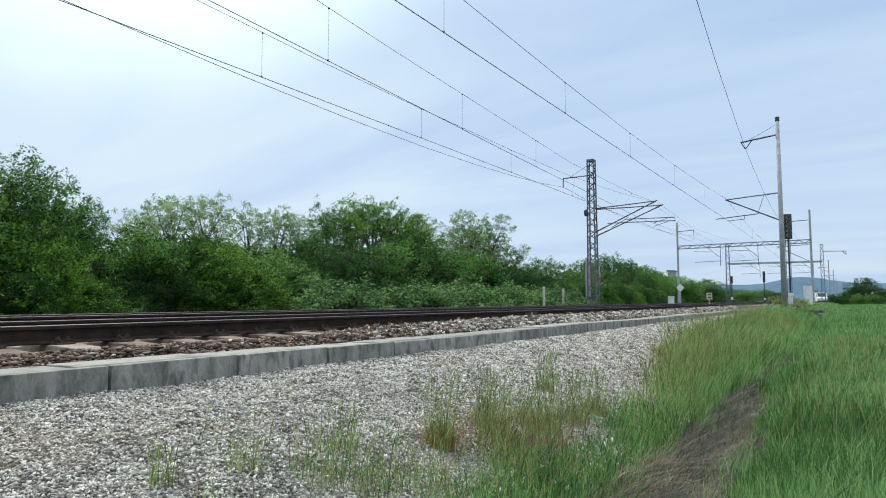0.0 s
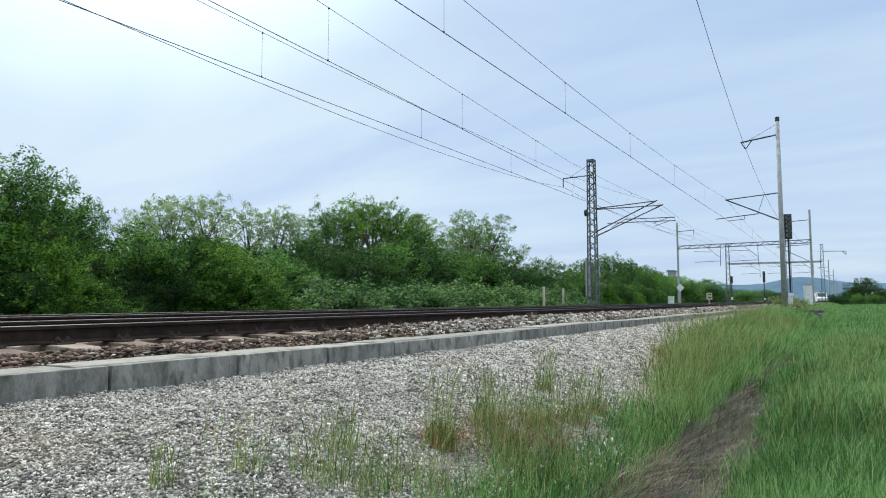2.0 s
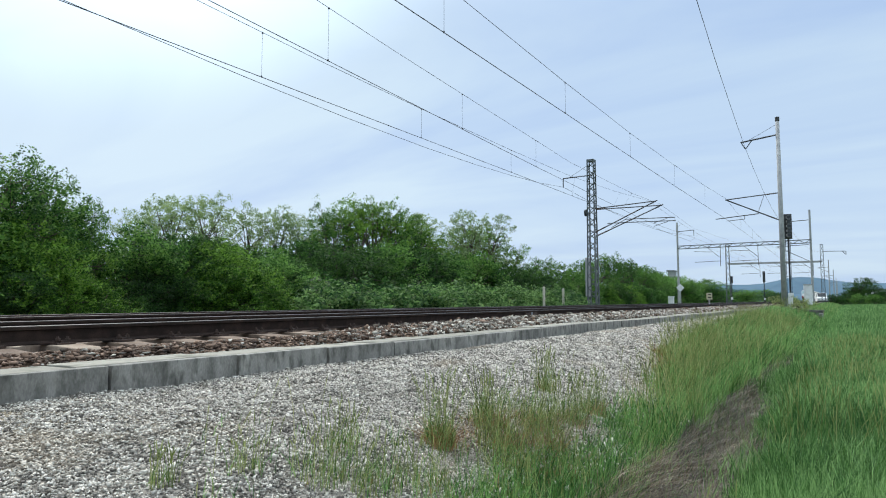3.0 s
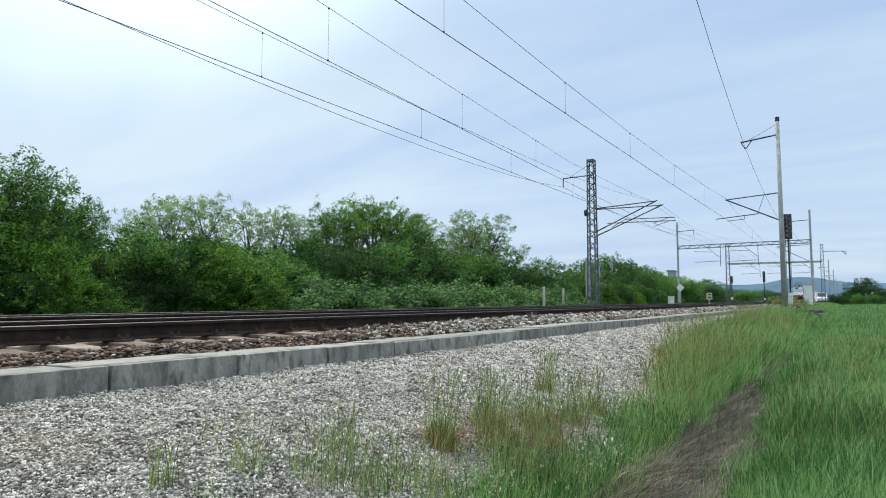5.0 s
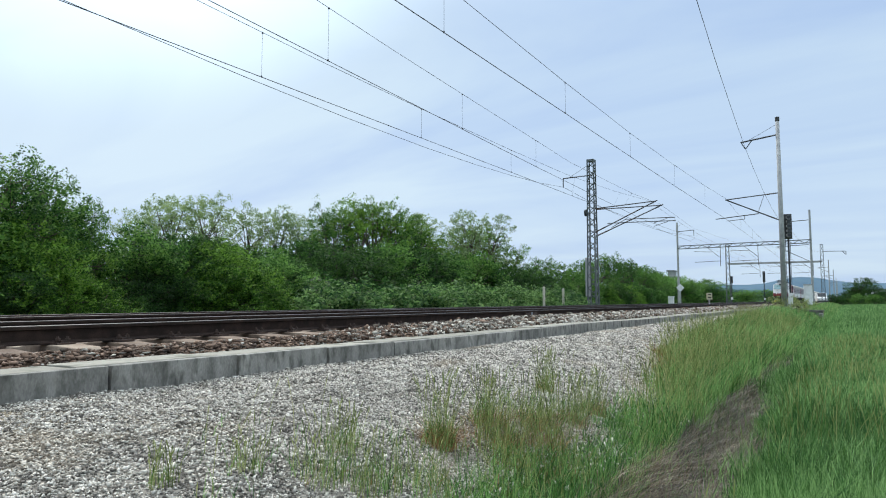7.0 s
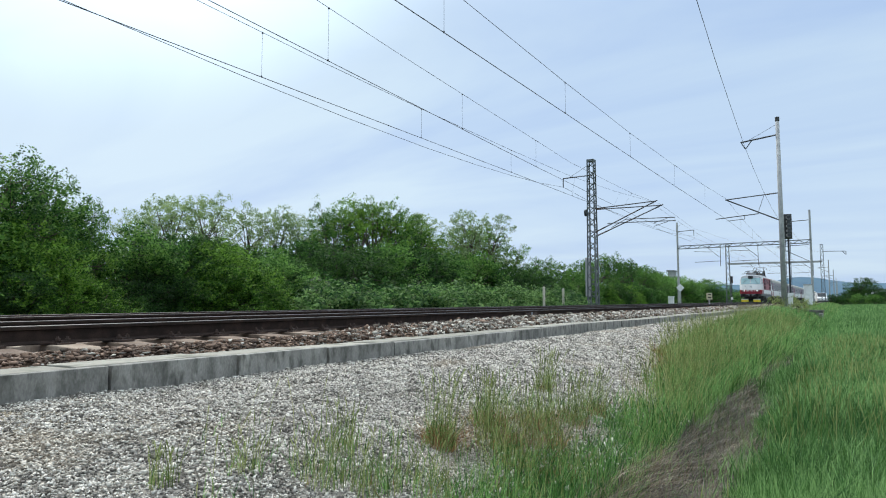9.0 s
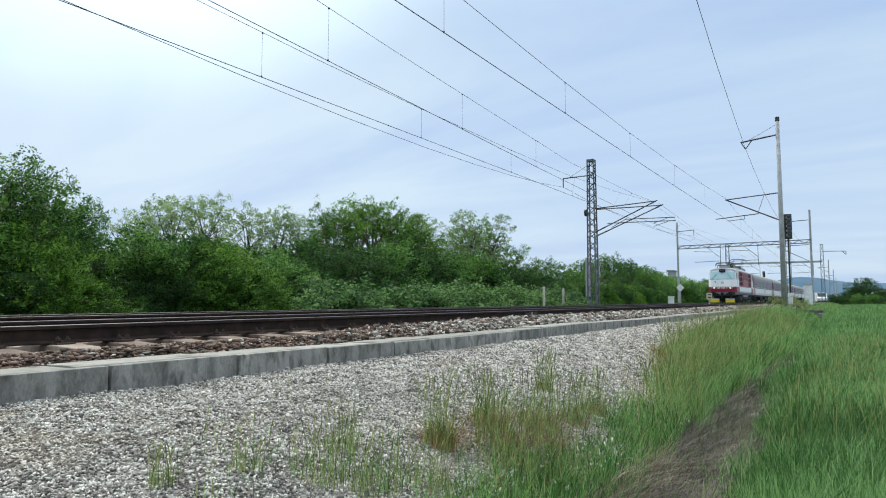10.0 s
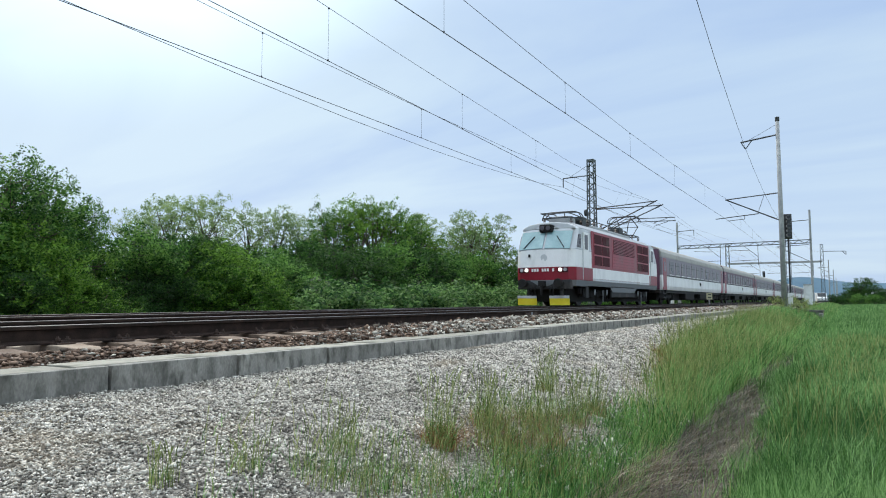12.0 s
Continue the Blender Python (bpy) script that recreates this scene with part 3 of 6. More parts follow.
def make_wires():
    catenary("dark contact and carrier wires over the nearer track",
             [(-7.1, -14, 5.95), (-7.1, 25.7, 5.91), (-7.05, 33, 5.87), (-6.85, 42, 5.74), (-6.72, 47.2, 5.66), (-7.3, 103, 5.7), (-6.9, 154, 5.7), (-7.2, 210, 5.7), (-7.1, 268, 5.7), (-7.1, 600, 5.7)],
             [(-7.1, -14, 7.7), (-7.1, 0, 7.15), (-7.1, 12.4, 6.98), (-7.1, 18.7, 6.89), (-7.1, 25.8, 6.86), (-7.0, 32.5, 6.86), (-6.85, 40.9, 6.94), (-6.71, 47.4, 7.07)] + sag(-6.71, 47.4, 7.07, -7.2, 103, 7.4, 1.0)[1:] + sag(-7.2, 103, 7.4, -7, 154, 7.4, 0.9)[1:] + sag(-7, 154, 7.4, -7.1, 210, 7.4, 0.9)[1:] + sag(-7.1, 210, 7.4, -7.1, 268, 7.4, 0.9)[1:],
             [-2, 5, 11.6, 18.7, 25.75, 33.2, 40.5, 55, 63, 71, 79, 87, 95, 110, 120, 130, 140])
    catenary("dark contact and carrier wires over the farther track",
             [(-12.0, -14, 5.68), (-12.0, 25, 5.68), (-12.0, 44.3, 5.62), (-12.2, 103, 5.7), (-11.8, 154, 5.7), (-12, 210, 5.7), (-12, 600, 5.7)],
             [(-12.0, -14, 7.9), (-12.0, 0, 7.25), (-12.0, 9.1, 6.86), (-12.0, 13, 6.75), (-12.0, 18, 6.68), (-12.0, 25.1, 6.64), (-11.9, 31.5, 6.61), (-11.5, 38, 6.68), (-11.0, 44.3, 6.85)] + sag(-11.0, 44.3, 6.85, -12.0, 103, 7.4, 0.9)[1:] + sag(-12, 103, 7.4, -12, 154, 7.4, 0.9)[1:] + sag(-12, 154, 7.4, -12, 210, 7.4, 0.9)[1:],
             [-2, 4, 11.05, 18.15, 25.1, 32.4, 39.0, 55, 63, 71, 79, 87, 95, 112, 124, 136])
    catenary("dark contact and carrier wires of the overlapping section",
             [(-10.2, -14, 6.68), (-10.79, 8.52, 6.30), (-11.25, 26.08, 6.0), (-11.7, 44.9, 5.75), (-12.1, 103, 6.4)],
             [(-10.2, -14, 8.58), (-10.57, 0, 8.03), (-10.87, 11.73, 7.63), (-10.96, 15.2, 7.48), (-11.07, 19.3, 7.35), (-11.25, 26.12, 7.15), (-11.37, 30.55, 7.01), (-11.0, 40, 6.78), (-10.5, 44.95, 6.7), (-11.2, 60, 6.5), (-12.0, 103, 8.0)],
             [-2, 6, 12.2, 19.3, 26.0, 33.5, 40])
    wire("feeder_wire", [(-1.6, -14, 11.7), (-3.2, 11, 10.65), (-3.93, 22.8, 10.33), (-4.29, 28.6, 10.22), (-4.85, 38, 10.22), (-5.4, 47.3, 10.35)] + sag(-5.4, 47.3, 10.35, -6.7, 103, 10.6, 1.2)[1:] + sag(-6.7, 103, 10.6, -4.6, 154, 10.2, 1.0)[1:], 0.012, "single dark feeder wire hung from the concrete mast")
    wire("feeder_wire", [(-17.0, -14, 9.1), (-17.0, 0, 8.35), (-17.0, 8.9, 7.99), (-17.0, 15, 7.74), (-17.0, 20, 7.61), (-17.0, 26, 7.56), (-17.0, 31, 7.62), (-17.0, 35.2, 7.74), (-17.1, 40, 8.0), (-17.15, 44.5, 8.38)] + sag(-17.15, 44.5, 8.38, -19.2, 103, 9.9, 0.9)[1:], 0.011, "single dark feeder wire hung from the lattice mast")


make_lattice_mast()
make_concrete_mast()
make_portals()
make_wires()


# ---- lineside things ----
M_WHITE = material("white_paint", [(0.55, 0.56, 0.56), (0.70, 0.71, 0.71), (0.80, 0.80, 0.80)], 3, 50, 0.6, bump=0.05)
M_BLACK = material("black_signal_paint", [(0.010, 0.011, 0.012), (0.02, 0.021, 0.023), (0.035, 0.036, 0.038)], 4, 50, 0.55, bump=0.05)
M_FENCE = material("old_grey_concrete", [(0.09, 0.09, 0.083), (0.15, 0.15, 0.14), (0.22, 0.22, 0.205)], 3, 40, 0.9)
M_POST = material("pale_weathered_post", [(0.34, 0.33, 0.26), (0.46, 0.44, 0.35), (0.56, 0.54, 0.44)], 3, 40, 0.9)
M_PLATE = material("faded_yellow_plate", [(0.34, 0.32, 0.20), (0.45, 0.42, 0.27), (0.55, 0.52, 0.35)], 3, 40, 0.7, bump=0.05)
M_LENS = material("dark_lens", [(0.01, 0.012, 0.015), (0.02, 0.022, 0.026), (0.03, 0.033, 0.038)], 4, 50, 0.15, bump=0)
M_YELLOW = material("yellow_paint", [(0.68, 0.53, 0.02), (0.82, 0.66, 0.03), (0.88, 0.74, 0.06)], 3, 60, 0.5, bump=0.05)
M_GREYHEAD = material("grey_signal_front", [(0.10, 0.11, 0.11), (0.16, 0.17, 0.17), (0.22, 0.23, 0.23)], 4, 50, 0.6, bump=0.05)


def make_signal(at, top, label, head=2.2):
    s = thing("light_signal", at, label, "signal", "light signals")
    part("post", Shape().tube((0, 0, -1.0), (0, 0, top), 0.06, n=12), M_BLACK, s, smooth=False)
    part("signal_head", Shape().box(-0.24, 0.24, -0.12, 0.10, top - head, top), M_BLACK, s, "black backing board with five lamps", bevel=0.03)
    for k in range(5):
        z = top - 0.26 - k * (head - 0.5) / 4
        hood = part("lamp_hood", Shape().tube((0, -0.12, z), (0, -0.36, z + 0.02), 0.15, 0.145, n=14), M_GREYHEAD, s)
        part("lens", Shape().tube((0, -0.362, z + 0.02), (0, -0.372, z + 0.02), 0.125, n=14), M_LENS, hood)
    part("base", Shape().box(-0.22, 0.22, -0.22, 0.22, -1.0, -0.25), M_MAST, s, bevel=0.02)
    part("plate", Shape().box(-0.16, 0.16, -0.115, -0.085, 0.35, 0.75), M_WHITE, s, "small white plate")
    ladder = Shape().path([(-0.15, 0.22, -0.8), (-0.15, 0.22, top - 0.3)], 0.018, 4).path([(0.15, 0.22, -0.8), (0.15, 0.22, top - 0.3)], 0.018, 4)
    for k in range(int((top + 0.4) / 0.3)):
        ladder.tube((-0.15, 0.22, -0.5 + k * 0.3), (0.15, 0.22, -0.5 + k * 0.3), 0.012, n=4)
    part("ladder", ladder, M_BLACK, s)


make_signal(pose(-3.35, 51.5, 0, 0, 0, 15), 6.25, "black multi-lamp colour light signal on a dark post", 1.75)
make_signal(pose(-14.7, 152, 0, 0, 0, 15), 6.3, "black colour light signal far along the tracks", 2.3)
make_signal(pose(-17.0, 123, 0, 0, 0, 15), 4.4, "black colour light signal far along the tracks", 1.2)


def make_lineside():
    for y, h in ((36.2, 1.02), (39.3, 0.96)):
        p = thing("boundary_post", pose(-15.25, y, 0), "short pale concrete post at the foot of the hedge", "post", "concrete posts")
        part("shaft", Shape().box(-0.065, 0.065, -0.065, 0.065, -0.95, h), M_POST, p, bevel=0.02)
        part("top_cap", Shape().box(-0.05, 0.05, -0.05, 0.05, h, h + 0.03), M_POST, p, bevel=0.01)
    c = thing("equipment_box", pose(-17.0, 77, 0), "small white lineside equipment box", "cabinet")
    part("body", Shape().box(-0.28, 0.28, -0.25, 0.25, -0.5, 0.62), M_WHITE, c, bevel=0.02)
    part("roof", Shape().box(-0.32, 0.32, -0.3, 0.3, 0.62, 0.70), M_WHITE, c, bevel=0.01)
    part("plinth", Shape().box(-0.26, 0.26, -0.2, 0.2, -0.9, -0.5), M_MAST, c)
    d = thing("diamond_sign", pose(-17.0, 82, 0), "white diamond signboard on a grey post", "sign")
    part("post", Shape().tube((0, 0, -0.9), (0, 0, 1.5), 0.05, n=10), M_MAST, d)
    part("board", Shape().box(-0.33, 0.33, -0.02, 0.02, -0.33, 0.33, pose(0, -0.07, 1.75, 0, 45, 0)), M_WHITE, d, bevel=0.006)
    k = thing("relay_cabinet", pose(-3.75, 84.5, 0), "tall pale grey concrete relay cabinet beside the track", "cabinet")
    part("body", Shape().box(-0.42, 0.42, -0.4, 0.4, -0.9, 1.95), M_WHITE, k, bevel=0.03)
    part("door", Shape().box(-0.34, 0.34, -0.43, -0.403, -0.5, 1.8), M_WHITE, k, bevel=0.008)
    part("roof", Shape().box(-0.47, 0.47, -0.47, 0.47, 1.95, 2.04), M_MAST, k, bevel=0.02)
    b = thing("track_board", pose(-3.15, 53.2, 0), "low white board on two short legs beside the signal", "sign")
    part("board", Shape().box(-0.45, 0.45, -0.02, 0.02, -0.55, -0.2), M_WHITE, b, bevel=0.005)
    for x in (-0.35, 0.35):
        part("leg", Shape().box(x - 0.03, x + 0.03, 0.022, 0.06, -0.95, -0.3), M_MAST, b)
    y = thing("kilometre_post", pose(-9.45, 56.2, 0, 0, 0, 20), "small faded yellow distance plate on a short post between the tracks", "sign")
    part("post", Shape().box(-0.05, 0.05, -0.05, 0.05, -0.45, 0.34), M_MAST, y)
    part("plate", Shape().box(-0.22, 0.22, -0.07, -0.052, 0.30, 0.82), M_PLATE, y, bevel=0.008)
    for k, z in enumerate((0.66, 0.42)):
        part("figure_bar", Shape().box(-0.12, 0.12, -0.078, -0.071, z, z + 0.09), M_BLACK, y)
    culvert = thing("culvert_headwall", pose(-2.15, 50.5, 0), "low grey concrete headwall of the ditch culvert in the grass", "headwall")
    part("wall", Shape().box(-0.75, 0.75, -0.2, 0.2, -1.4, -0.50), M_FENCE, culvert, bevel=0.03)
    part("coping", Shape().box(-0.82, 0.82, -0.26, 0.26, -0.50, -0.41), M_FENCE, culvert, bevel=0.02)
    part("side_wall", Shape().box(0.5, 0.75, -2.4, -0.2, -1.4, -0.62), M_FENCE, culvert, bevel=0.03)
    v = thing("vent_pipe", pose(-3.0, 49.0, 0), "short pale bent pipe standing in dry scrub", "pipe")
    part("pipe", Shape().path([(-0.12, 0, -1.0), (-0.12, 0, -0.35), (0.0, 0, -0.22), (0.18, 0, -0.22), (0.26, 0, -0.34)], 0.045, 8), M_POST, v)
    part("flange", Shape().tube((-0.12, 0, -0.9), (-0.12, 0, -0.82), 0.09, n=10), M_MAST, v)
    w = thing("marker_plate", pose(-3.15, 48.2, 0), "small white plate on a stake by the mast", "sign")
    part("stake", Shape().box(-0.025, 0.025, 0.012, 0.05, -1.0, 0.2), M_MAST, w)
    part("plate", Shape().box(-0.14, 0.14, -0.01, 0.01, 0.0, 0.42), M_WHITE, w, bevel=0.004)


def make_van():
    van = thing("parked_van", pose(-5.0, 168, -0.45, 0, 0, 8), "white van parked on the track beyond the grass", "van")
    part("body", Shape().prism([(-2.4, 0.42), (2.4, 0.42), (2.4, 2.15), (2.2, 2.36), (-1.0, 2.36), (-1.75, 1.45), (-2.4, 1.2)], -0.95, 0.95, "x"), M_WHITE, van, "white painted body", bevel=0.06)
    part("windscreen", Shape().box(-0.8, 0.8, -0.5, 0.5, -0.02, 0.02, pose(0, -1.40, 1.90, 50.5, 0, 0)), M_LENS, van, "dark windscreen", bevel=0.01)
    part("bumper", Shape().box(-0.97, 0.97, -2.5, -2.3, 0.38, 0.68), M_BLACK, van, bevel=0.04)
    for s in (-1, 1):
        part("side_window", Shape().box(*sorted((s * 0.94, s * 0.956)), -1.1, -0.2, 1.5, 2.1), M_LENS, van)
        part("headlight", Shape().box(s * 0.72 - 0.16, s * 0.72 + 0.16, -2.43, -2.38, 0.85, 1.08), M_MAST, van, bevel=0.02)
        for y in (-1.55, 1.5):
            wheel = part("wheel", Shape().tube((s * 0.74, y, 0.34), (s * 0.96, y, 0.34), 0.34, n=18), M_BLACK, van)
            part("rim", Shape().tube((s * 0.962, y, 0.34), (s * 0.972, y, 0.34), 0.2, n=14), M_STEEL, wheel)


make_van()


make_lineside()

# ---- distance ----
# crest of the hills, x and height
HILL_TOPS = [(-2200, 40), (-1150, 88), (-780, 90), (-650, 96), (-450, 86), (-310, 112), (-200, 134), (-95, 112), (5, 90), (170, 88), (700, 80), (2200, 50)]


def make_hills():
    rng = np.random.RandomState(4)
    for name, far, tops, jag in (("far_hills", 3600, HILL_TOPS, 5.0), ("near_ridge", 2400, [(-2000, 10), (-1000, 26), (-500, 30), (-150, 26), (150, 24), (600, 26), (2000, 10)], 3.0)):
        xs = np.linspace(-2200, 2200, 260)
        ridge = np.interp(xs, [a for a, _ in tops], [b for _, b in tops])
        ridge = np.convolve(np.pad(ridge, 4, "edge"), np.ones(9) / 9, "valid") + jag * np.interp(np.arange(260), np.arange(0, 260, 6), rng.rand(44)) + rng.rand(260) * jag * 0.35
        rows = []
        for k, (back, frac) in enumerate(((0, 0.0), (120, 0.35), (260, 0.75), (420, 1.0), (900, 0.2))):
            rows.append(np.stack([xs, np.full_like(xs, far + back), ridge * frac - 4], -1))
        v = np.concatenate(rows)
        idx = np.arange(len(v)).reshape(5, 260)
        f = np.stack([idx[:-1, :-1], idx[:-1, 1:], idx[1:, 1:], idx[1:, :-1]], -1).reshape(-1, 4)
        tagged(new(name, quads_mesh(name, v, f, M_HILL)), "wooded hills on the horizon, tinted blue for distance haze", "hills", kind="structure")


make_hills()


# ---- trees and shrubs ----
def leaf_cards(c, size, rng, droop=0.4):
    """Diamond leaves at the points c, turned at random, mostly facing up and outward."""
    n = len(c)
    nrm = rng.normal(size=(n, 3)); nrm[:, 2] = np.abs(nrm[:, 2]) + droop
    nrm /= np.linalg.norm(nrm, axis=1, keepdims=True)
    t = rng.normal(size=(n, 3)); a = np.cross(nrm, t); a /= np.linalg.norm(a, axis=1, keepdims=True)
    b = np.cross(nrm, a)
    s = size * rng.uniform(0.6, 1.35, (n, 1))
    v = np.stack([c - a * s, c + b * s * 0.52, c + a * s, c - b * s * 0.52], 1).reshape(-1, 3)
    return v, np.arange(4 * n).reshape(n, 4)


def make_plant(name, seed, lobes, spread_r, z_low, z_top, lobe_r, n, size, mat, label, category, fill=0.45, thin=1.0, sprigs=0.0):
    """A trunk with limbs to every lobe; leaves gathered round sprigs inside each lobe, with gaps between. Unit: metres."""
    rng = np.random.RandomState(seed)
    cs, rs = [], []
    for k in range(lobes):
        h = (k + 0.5) / lobes
        z = z_low + (z_top - z_low - lobe_r * 0.8) * h ** 0.9
        wide = spread_r * (1 - 0.55 * max(0, h - 0.35) / 0.65) * math.sqrt(rng.uniform(0.05, 1))
        t = rng.uniform(0, 2 * math.pi)
        cs.append((wide * math.cos(t), wide * math.sin(t), z)); rs.append(lobe_r * rng.uniform(0.65, 1.25))
    cs, rs = np.array(cs), np.array(rs)
    twigs = max(10, n // 30)
    pick = rng.choice(lobes, twigs, p=rs ** 2 / (rs ** 2).sum())
    d = rng.normal(size=(twigs, 3)); d /= np.linalg.norm(d, axis=1, keepdims=True)
    tc = cs[pick] + d * (rs[pick] * rng.uniform(fill, 1.0, twigs) ** 0.6)[:, None] * np.array([1, 1, 0.85])
    if sprigs:
        out = rng.rand(twigs) < 0.12
        tc[out] += d[out] * np.array([0.4, 0.4, 1.0]) * sprigs * rng.rand(out.sum(), 1)
    tc[:, 2] = np.maximum(tc[:, 2], 0.08)
    who = rng.randint(0, twigs, n)
    # every twig carries a spray of leaves that reaches outward and a little up, thinning to its tip
    reach = d[who] * np.array([1, 1, 0.7]) + np.array([0, 0, 0.35])
    along = rng.rand(n, 1) ** 1.4
    c = tc[who] + reach * along * size * 4.5 + rng.normal(size=(n, 3)) * size * np.array([2.1, 2.1, 1.5]) * (1.15 - 0.7 * along)
    v, f = leaf_cards(c, size, rng)
    plant = thing(name, pose(0, 0, 0), label, category)
    wood = Shape()
    top = z_low + (z_top - z_low) * 0.55
    girth = (0.018 * z_top + 0.02) * thin
    lean = rng.uniform(-0.3, 0.3, 2)
    bend = Vector((lean[0] * 0.5, lean[1] * 0.5, top * 0.5))
    tip = Vector((lean[0], lean[1], top))
    wood.tube((0, 0, -0.2), bend, girth * 1.3, girth, n=8).tube(bend, tip, girth, girth * 0.5, n=8)
    for p, r in zip(cs, rs):
        base = Vector((0, 0, 0)).lerp(bend, rng.uniform(0.2, 1)) if p[2] < top * 0.7 else bend.lerp(tip, rng.uniform(0, 1))
        end = Vector(p)
        mid = base.lerp(end, 0.5) + Vector((0, 0, 0.15 * r))
        wood.tube(base, mid, girth * 0.45, girth * 0.3, n=5).tube(mid, end, girth * 0.3, girth * 0.12, n=5)
        for k in range(3):
            q = end + Vector(rng.normal(size=3)).normalized() * r * 0.9
            wood.tube(mid.lerp(end, 0.7), q, girth * 0.14, girth * 0.05, n=4)
    part("trunk", wood, M_BARK, plant)
    crown = part("crown", quads_mesh("crown", v, f, mat), None, plant)
    return plant


PLANT_KINDS = {}


def plant_at(kind, x, y, height, wide=1.0, turn=0.0):
    """Put a plant of that kind with its top at the given height above the ground."""
    ground = float(ground_z(x, y)) - 0.03
    if kind not in PLANT_KINDS:
        args = dict(PLANTS[kind])
        made = make_plant(**args)
        PLANT_KINDS[kind] = (made, args["z_top"])
        scale = height / args["z_top"]
        made.matrix_basis = pose(x, y, ground, 0, 0, turn) @ Matrix.Diagonal((scale * wide, scale * wide, scale, 1))
        made["group"] = "hedge trees"
        return made
    ob, z_top = PLANT_KINDS[kind]
    scale = height / z_top
    made = ob.copy()
    scene.collection.objects.link(made)
    for child in ob.children:
        c = child.copy(); scene.collection.objects.link(c); c.parent = made
    made.matrix_basis = pose(x, y, ground, 0, 0, turn) @ Matrix.Diagonal((scale * wide, scale * wide, scale, 1))
    return made


PLANTS = {
    "oak": dict(name="tree", seed=3, lobes=34, spread_r=2.3, z_low=0.9, z_top=5.6, lobe_r=0.62, n=21000, size=0.046, fill=0.6, mat=M_LEAF[0], label="dense green broad-leaved tree in the lineside hedge", category="tree", sprigs=0.35),
    "maple": dict(name="tree", seed=27, lobes=30, spread_r=2.1, z_low=0.6, z_top=5.0, lobe_r=0.62, n=17000, size=0.048, fill=0.6, mat=M_LEAF[2], label="bright yellow-green young tree at the hedge front", category="tree", sprigs=0.3),
    "ash": dict(name="tree", seed=8, lobes=30, spread_r=2.3, z_low=0.9, z_top=6.0, lobe_r=0.62, n=16000, size=0.050, fill=0.6, mat=M_LEAF[0], label="mid green broad-leaved tree with an uneven crown", category="tree", sprigs=0.4),
    "elm": dict(name="tree", seed=21, lobes=27, spread_r=2.15, z_low=0.9, z_top=6.0, lobe_r=0.58, n=12500, size=0.050, fill=0.65, mat=M_LEAF[2], label="bright green young tree with a ragged top", category="tree", sprigs=0.4),
    "robinia": dict(name="tree", seed=14, lobes=26, spread_r=1.9, z_low=1.8, z_top=6.0, lobe_r=0.55, n=7600, size=0.044, mat=M_LEAF[3], label="thin airy tree with sparse grey-green leaves", category="tree", fill=0.75, thin=0.55, sprigs=0.6),
    "robinia_b": dict(name="tree", seed=33, lobes=30, spread_r=2.2, z_low=1.6, z_top=6.0, lobe_r=0.5, n=8800, size=0.044, mat=M_LEAF[3], label="thin airy tree with sparse grey-green leaves", category="tree", fill=0.75, thin=0.55, sprigs=0.6),
    "bush": dict(name="shrub", seed=5, lobes=22, spread_r=1.7, z_low=0.25, z_top=3.0, lobe_r=0.62, n=17000, size=0.048, mat=M_LEAF[0], label="rounded leafy green shrub at the hedge foot", category="shrub", sprigs=0.3),
    "bush_bright": dict(name="shrub", seed=6, lobes=22, spread_r=1.7, z_low=0.25, z_top=3.0, lobe_r=0.62, n=19000, size=0.043, mat=M_LEAF[2], label="rounded bright green shrub at the hedge foot", category="shrub", sprigs=0.3),
    "bush_dark": dict(name="shrub", seed=9, lobes=22, spread_r=1.8, z_low=0.25, z_top=3.0, lobe_r=0.65, n=17000, size=0.048, mat=M_LEAF[1], label="dense dark green shrub in the hedge, leaves darkened for shade", category="shrub", sprigs=0.3),
    "scrub": dict(name="shrub", seed=17, lobes=18, spread_r=0.9, z_low=0.1, z_top=1.2, lobe_r=0.32, n=2200, size=0.035, mat=M_STEM, label="dry brownish scrub round the foot of the mast", category="shrub", thin=0.7, sprigs=0.3),
    "nettle": dict(name="shrub", seed=12, lobes=26, spread_r=1.5, z_low=0.15, z_top=1.6, lobe_r=0.40, n=7000, size=0.068, mat=M_LEAF[4], label="low tangle of pale green leafy undergrowth", category="shrub", sprigs=0.2),
}


